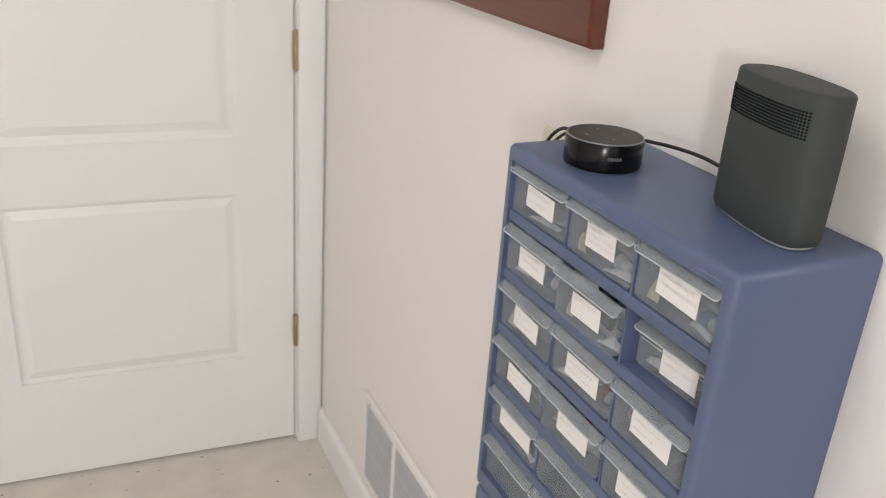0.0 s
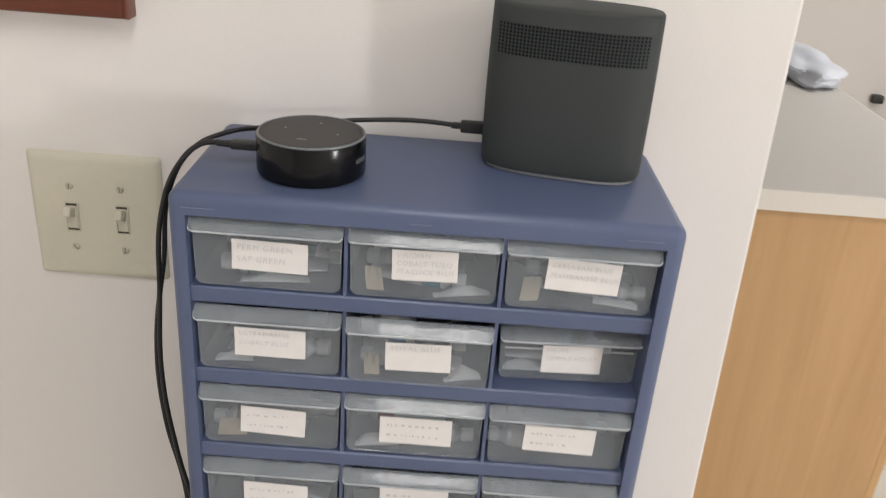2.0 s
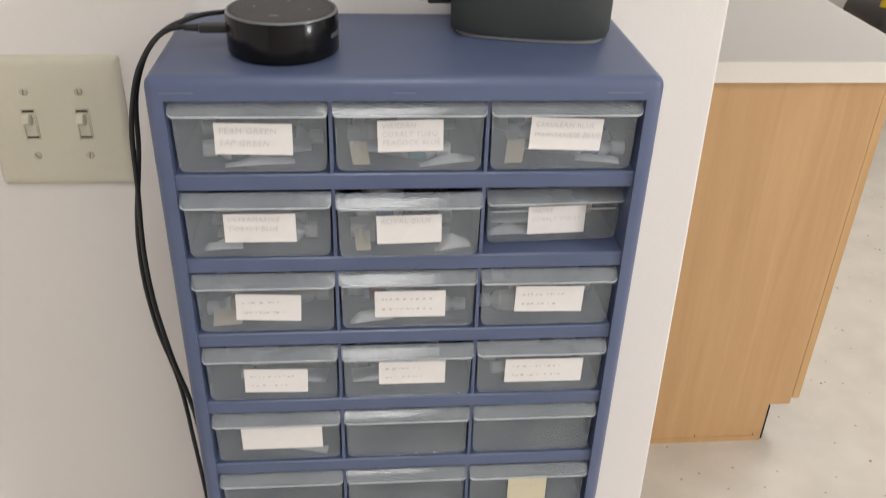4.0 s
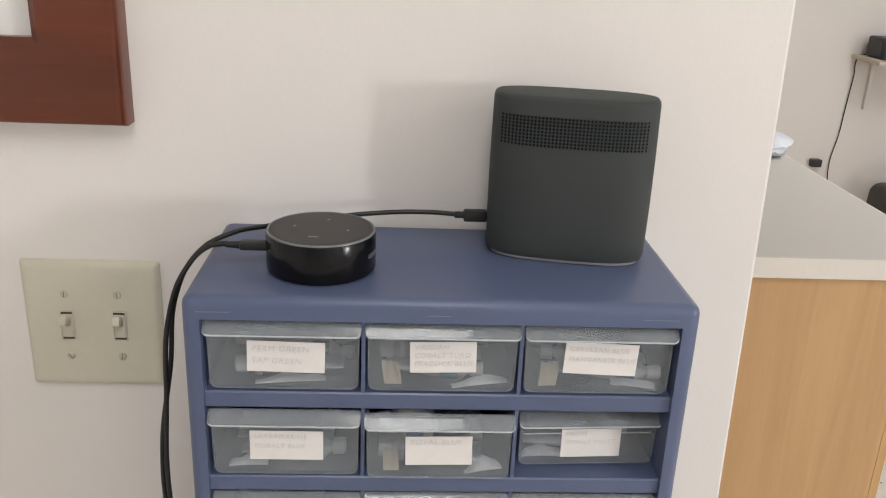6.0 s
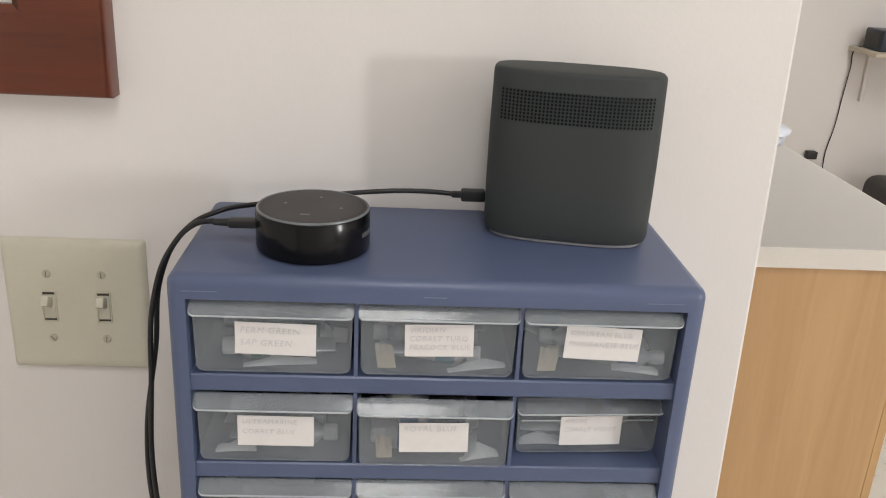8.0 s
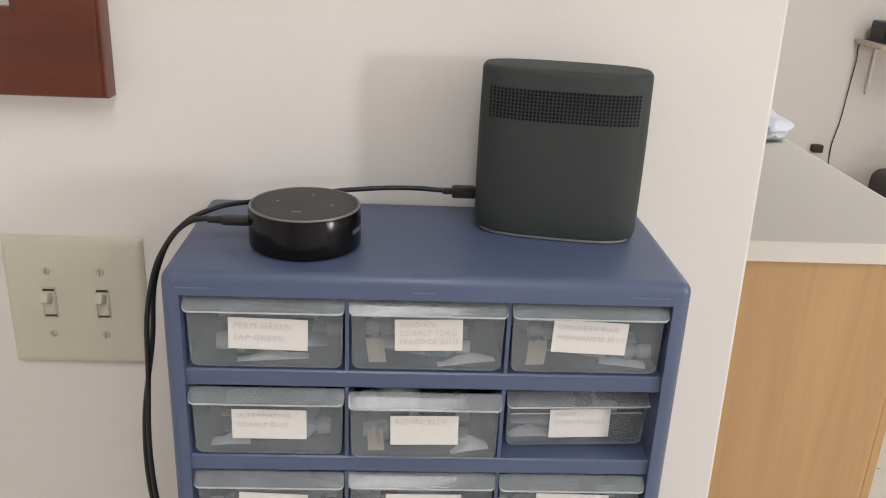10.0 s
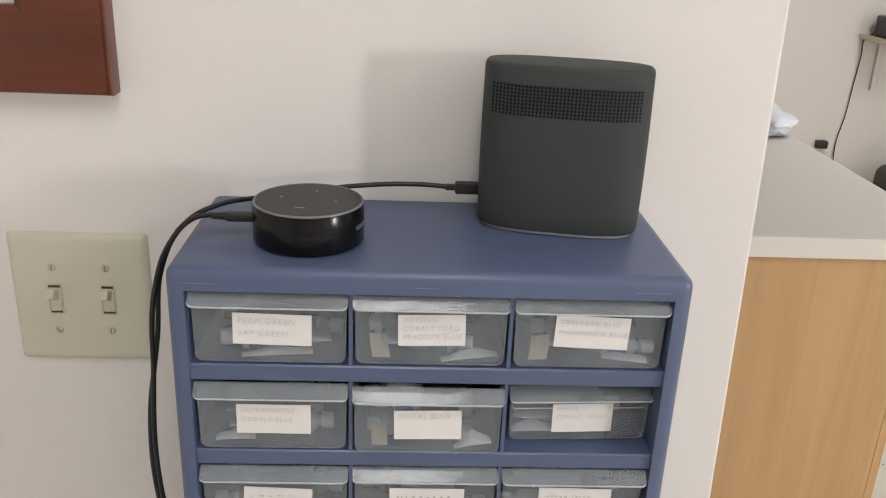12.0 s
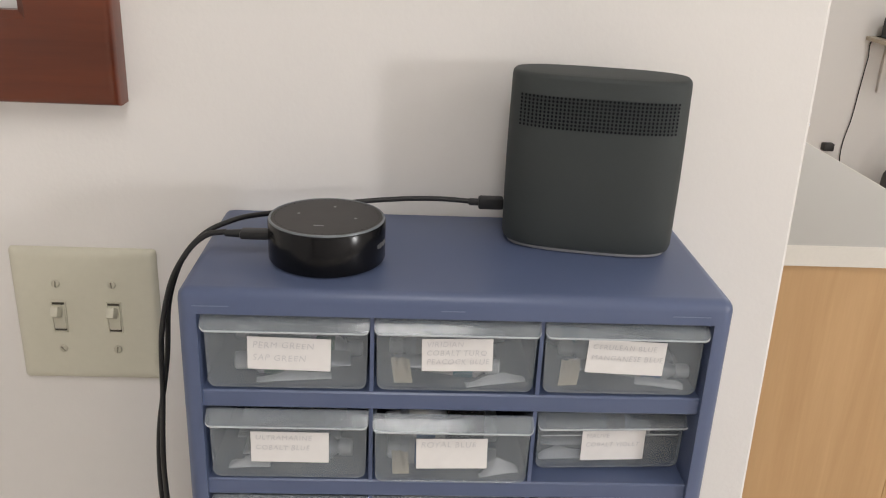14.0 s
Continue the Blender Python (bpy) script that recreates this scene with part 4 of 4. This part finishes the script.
slat_mesh = mesh_of("slat", slat_bm, M_SLAT)
for k in range(23):
    part("slat", slat_mesh, None, vent, at=(-0.0058, 0.0, VRIM + 0.006 + k * (VH - 2 * VRIM - 0.010) / 22))
for sy in (0.05, VW - 0.05):
    for sz in (VRIM / 2, VH - VRIM / 2):
        part("screw", lathe([(0.0040, 0.0), (0.0040, 0.0006), (0.0026, 0.0016)], 14), M_SCREW, vent, at=Matrix.Translation((-0.0107, sy, sz)) @ Matrix.Rotation(radians(-90), 4, "Y"))

# framed picture
FY0, FY1, FZ0, FZ1, FT = 0.8895, 1.50, 1.3350, 2.12, 0.024
pic = thing("framed_picture", (WALL_X - 0.0005, (FY0 + FY1) / 2, FZ0), "dark red mahogany picture frame with a white mat", "picture")


def frame_mesh(w, h, t, rim):
    """Mitred frame with a rounded outer edge and a small step inside."""
    bm = bmesh.new()
    prof = [(0.0, 0.0), (0.0, -t + 0.007), (0.0007, -t + 0.0040), (0.0024, -t + 0.0016), (0.0050, -t + 0.0003), (0.008, -t), (rim - 0.006, -t + 0.0015), (rim - 0.003, -t + 0.004), (rim, -t + 0.006), (rim, -0.003)]
    rings = []
    for inset, x in prof:
        a = w / 2 - inset
        rings.append([bm.verts.new((x, y, z)) for y, z in ((-a, inset), (a, inset), (a, h - inset), (-a, h - inset))])
    for p, q in zip(rings, rings[1:]):
        for i in range(4):
            bm.faces.new((p[i], p[(i + 1) % 4], q[(i + 1) % 4], q[i]))
    bm.faces.new(rings[0][::-1])
    return bm


FW, FH = FY1 - FY0, FZ1 - FZ0
part("frame", frame_mesh(FW, FH, FT, 0.069), M_FRAME, pic)
part("mat_board", box(-0.008, -0.004, -FW / 2 + 0.066, FW / 2 - 0.066, 0.066, FH - 0.066), M_MAT, pic, "white mat board", smooth=False)
part("print", box(-0.0095, -0.0082, -FW / 2 + 0.16, FW / 2 - 0.16, 0.17, FH - 0.16), M_ART, pic, "pale print", smooth=False)

# ---------- the counter beyond the corner ----------
CTX, CTZ, CT_Y0, CT_Y1 = 1.365, 0.958, -0.348, 0.26
counter = thing("base_cabinet", (CTX, 0, 0), "maple laminate base cabinet with a recessed toe kick", "cabinet")
bm = bmesh.new()
LEN = EAST - CTX - 0.003
bx(bm, 0, 0.019, CT_Y0 + 0.022, CT_Y1, 0.112, CTZ - 0.04)
bx(bm, 0, 0.019, CT_Y0 + 0.072, CT_Y1, 0.0, 0.112)
part("end_panel", bm, M_MAPLE, counter, smooth=False)
bm = bmesh.new()
bx(bm, 0.0195, LEN, CT_Y0 + 0.022, CT_Y1, 0.112, CTZ - 0.041)
part("body", bm, M_MAPLE, counter, smooth=False)
part("toe_board", box(0.0195, LEN, CT_Y0 + 0.084, CT_Y0 + 0.099, 0, 0.112), M_MATTBLACK, counter, "dark toe board", smooth=False)
part("kick_end_strip", box(-0.002, -0.0002, CT_Y0 + 0.074, CT_Y1, 0, 0.014), M_MAPLE_EDGE, counter, smooth=False)
# solid black strip put in as the shade of the narrow gap
part("kick_gap", box(-0.001, 0.02, CT_Y0 + 0.0685, CT_Y0 + 0.0715, 0.004, 0.108), M_HOLE, counter, "black strip standing for the shade in the toe kick gap", smooth=False)
for k in range(4):
    x0 = 0.002 + k * (LEN - 0.004) / 4
    dd = part("cabinet_door", box(x0 + 0.0015, x0 + (LEN - 0.004) / 4 - 0.0015, CT_Y0, CT_Y0 + 0.019, 0.125, CTZ - 0.05, bevel=0.0012, seg=1), M_MAPLE_EDGE, counter)
    part("handle", box(x0 + 0.04, x0 + 0.052, CT_Y0 - 0.022, CT_Y0 - 0.001, CTZ - 0.19, CTZ - 0.09, bevel=0.003), M_STEEL, dd, "steel bar handle")
for k, (yy, zz) in enumerate(((-0.255, 0.018), (-0.11, 0.019), (0.03, 0.018))):
    part("nail_head", lathe([(0.0022, 0), (0.0018, 0.0008)], 8), M_SLOT, counter, at=Matrix.Translation((-0.0004, yy, zz)) @ Matrix.Rotation(radians(-90), 4, "Y"))

top = thing("countertop", (CTX - 0.022, 0, CTZ - 0.04), "pale grey laminate countertop with a cream edge band", "countertop")
part("slab", box(0.0035, EAST - CTX + 0.02, CT_Y0 - 0.042, CT_Y1, 0.0, 0.040, bevel=0.0008, seg=1), M_LAMINATE, top, smooth=False)
part("edge_band", box(0.0, 0.0035, CT_Y0 - 0.0455, CT_Y1, 0.0, 0.0395, bevel=0.0008, seg=1), M_LAM_EDGE, top, "cream laminate edge", smooth=False)
part("edge_band", box(0.0036, EAST - CTX + 0.02, CT_Y0 - 0.0455, CT_Y0 - 0.042, 0.0, 0.0395), M_LAM_EDGE, top, "cream laminate edge", smooth=False)

# crumpled bag on the counter
bag = bmesh.new()
bmesh.ops.create_icosphere(bag, subdivisions=4, radius=1.0)
for v in bag.verts:
    n = noise.noise(v.co * 1.8) * 0.3 + noise.noise(v.co * 5.0) * 0.06
    v.co *= 1 + n
    v.co = Vector((v.co.x * 0.19, v.co.y * 0.085, max(-0.028, v.co.z * 0.042)))
zmin = min(v.co.z for v in bag.verts)
bagob = thing("plastic_bag", (2.30, -0.330, CTZ - zmin), "crumpled thin white plastic bag lying on the counter", "plastic bag")
part("film", bag, M_BAG, bagob)

# shelf on the far wall with a device and cord
SHY, SHZ = -1.478, 1.030
shelf = thing("wall_shelf", (EAST, SHY, SHZ), "pale board wall shelf on a steel bracket", "shelf")
part("board", box(-0.26, -0.001, -0.9, 0.0, -0.018, 0.0, bevel=0.002), M_SHELFWOOD, shelf)
part("bracket", box(-0.02, -0.001, -0.120, -0.100, -0.26, -0.019, bevel=0.002), M_WALL, shelf)
part("bracket", box(-0.02, -0.001, -0.775, -0.755, -0.26, -0.019, bevel=0.002), M_WALL, shelf)
radio = thing("set_top_box", (EAST - 0.13, SHY - 0.17, SHZ), "dark navy plastic device on the wall shelf", "device")
part("case", box(-0.08, 0.08, -0.13, 0.13, 0, 0.095, bevel=0.008, seg=3), M_NAVY, radio)
part("side_grille", box(-0.06, 0.06, 0.1302, 0.134, 0.015, 0.08, bevel=0.001, seg=1), M_MATTBLACK, radio)
O3 = (EAST - 0.03, SHY - 0.03, SHZ + 0.004)
wc = thing("device_cable", O3, "thin dark cable hanging from the shelf down the wall", "cable")
cable("cord", local([(EAST - 0.1, SHY - 0.09, SHZ + 0.012), (EAST - 0.03, SHY - 0.050, SHZ + 0.004), (EAST - 0.012, SHY - 0.030, SHZ - 0.012), (EAST - 0.01, SHY - 0.026, SHZ - 0.1), (EAST - 0.01, SHY - 0.016, SHZ - 0.26), (EAST - 0.01, SHY - 0.010, SHZ - 0.38), (EAST - 0.01, SHY + 0.010, SHZ - 0.55), (EAST - 0.02, SHY - 0.03, SHZ - 0.8), (EAST - 0.03, SHY - 0.05, 0.004)], O3), 0.0026, M_CABLE, wc)
plug = thing("wall_plug", (EAST, SHY + 0.085, 0.497), "small black power adapter plugged in the wall", "power adapter")
part("adapter", box(-0.04, -0.001, -0.026, 0.026, -0.018, 0.02, bevel=0.005), M_MATTBLACK, plug)

# dark tool bag with a yellow handle on the floor by the far wall
tb = thing("tool_bag", (EAST - 0.32, -1.85, 0), "black fabric tool bag with a yellow handle", "tool bag")
body = bmesh.new()
bx(body, -0.22, 0.22, -0.24, 0.24, 0, 0.45, bevel=0.06, seg=4)
for v in body.verts:
    v.co.x *= 1 - 0.35 * v.co.z
    v.co += Vector((noise.noise(v.co * 9) * 0.012, noise.noise(v.co * 8 + Vector((3, 1, 2))) * 0.012, 0))
part("bag_body", body, M_MATTBLACK, tb)
cable("handle", [(-0.05, 0.17, 0.43), (-0.06, 0.15, 0.51), (-0.06, 0.0, 0.55), (-0.06, -0.15, 0.51), (-0.05, -0.17, 0.43)], 0.018, M_YELLOW, tb, "yellow carrying handle")
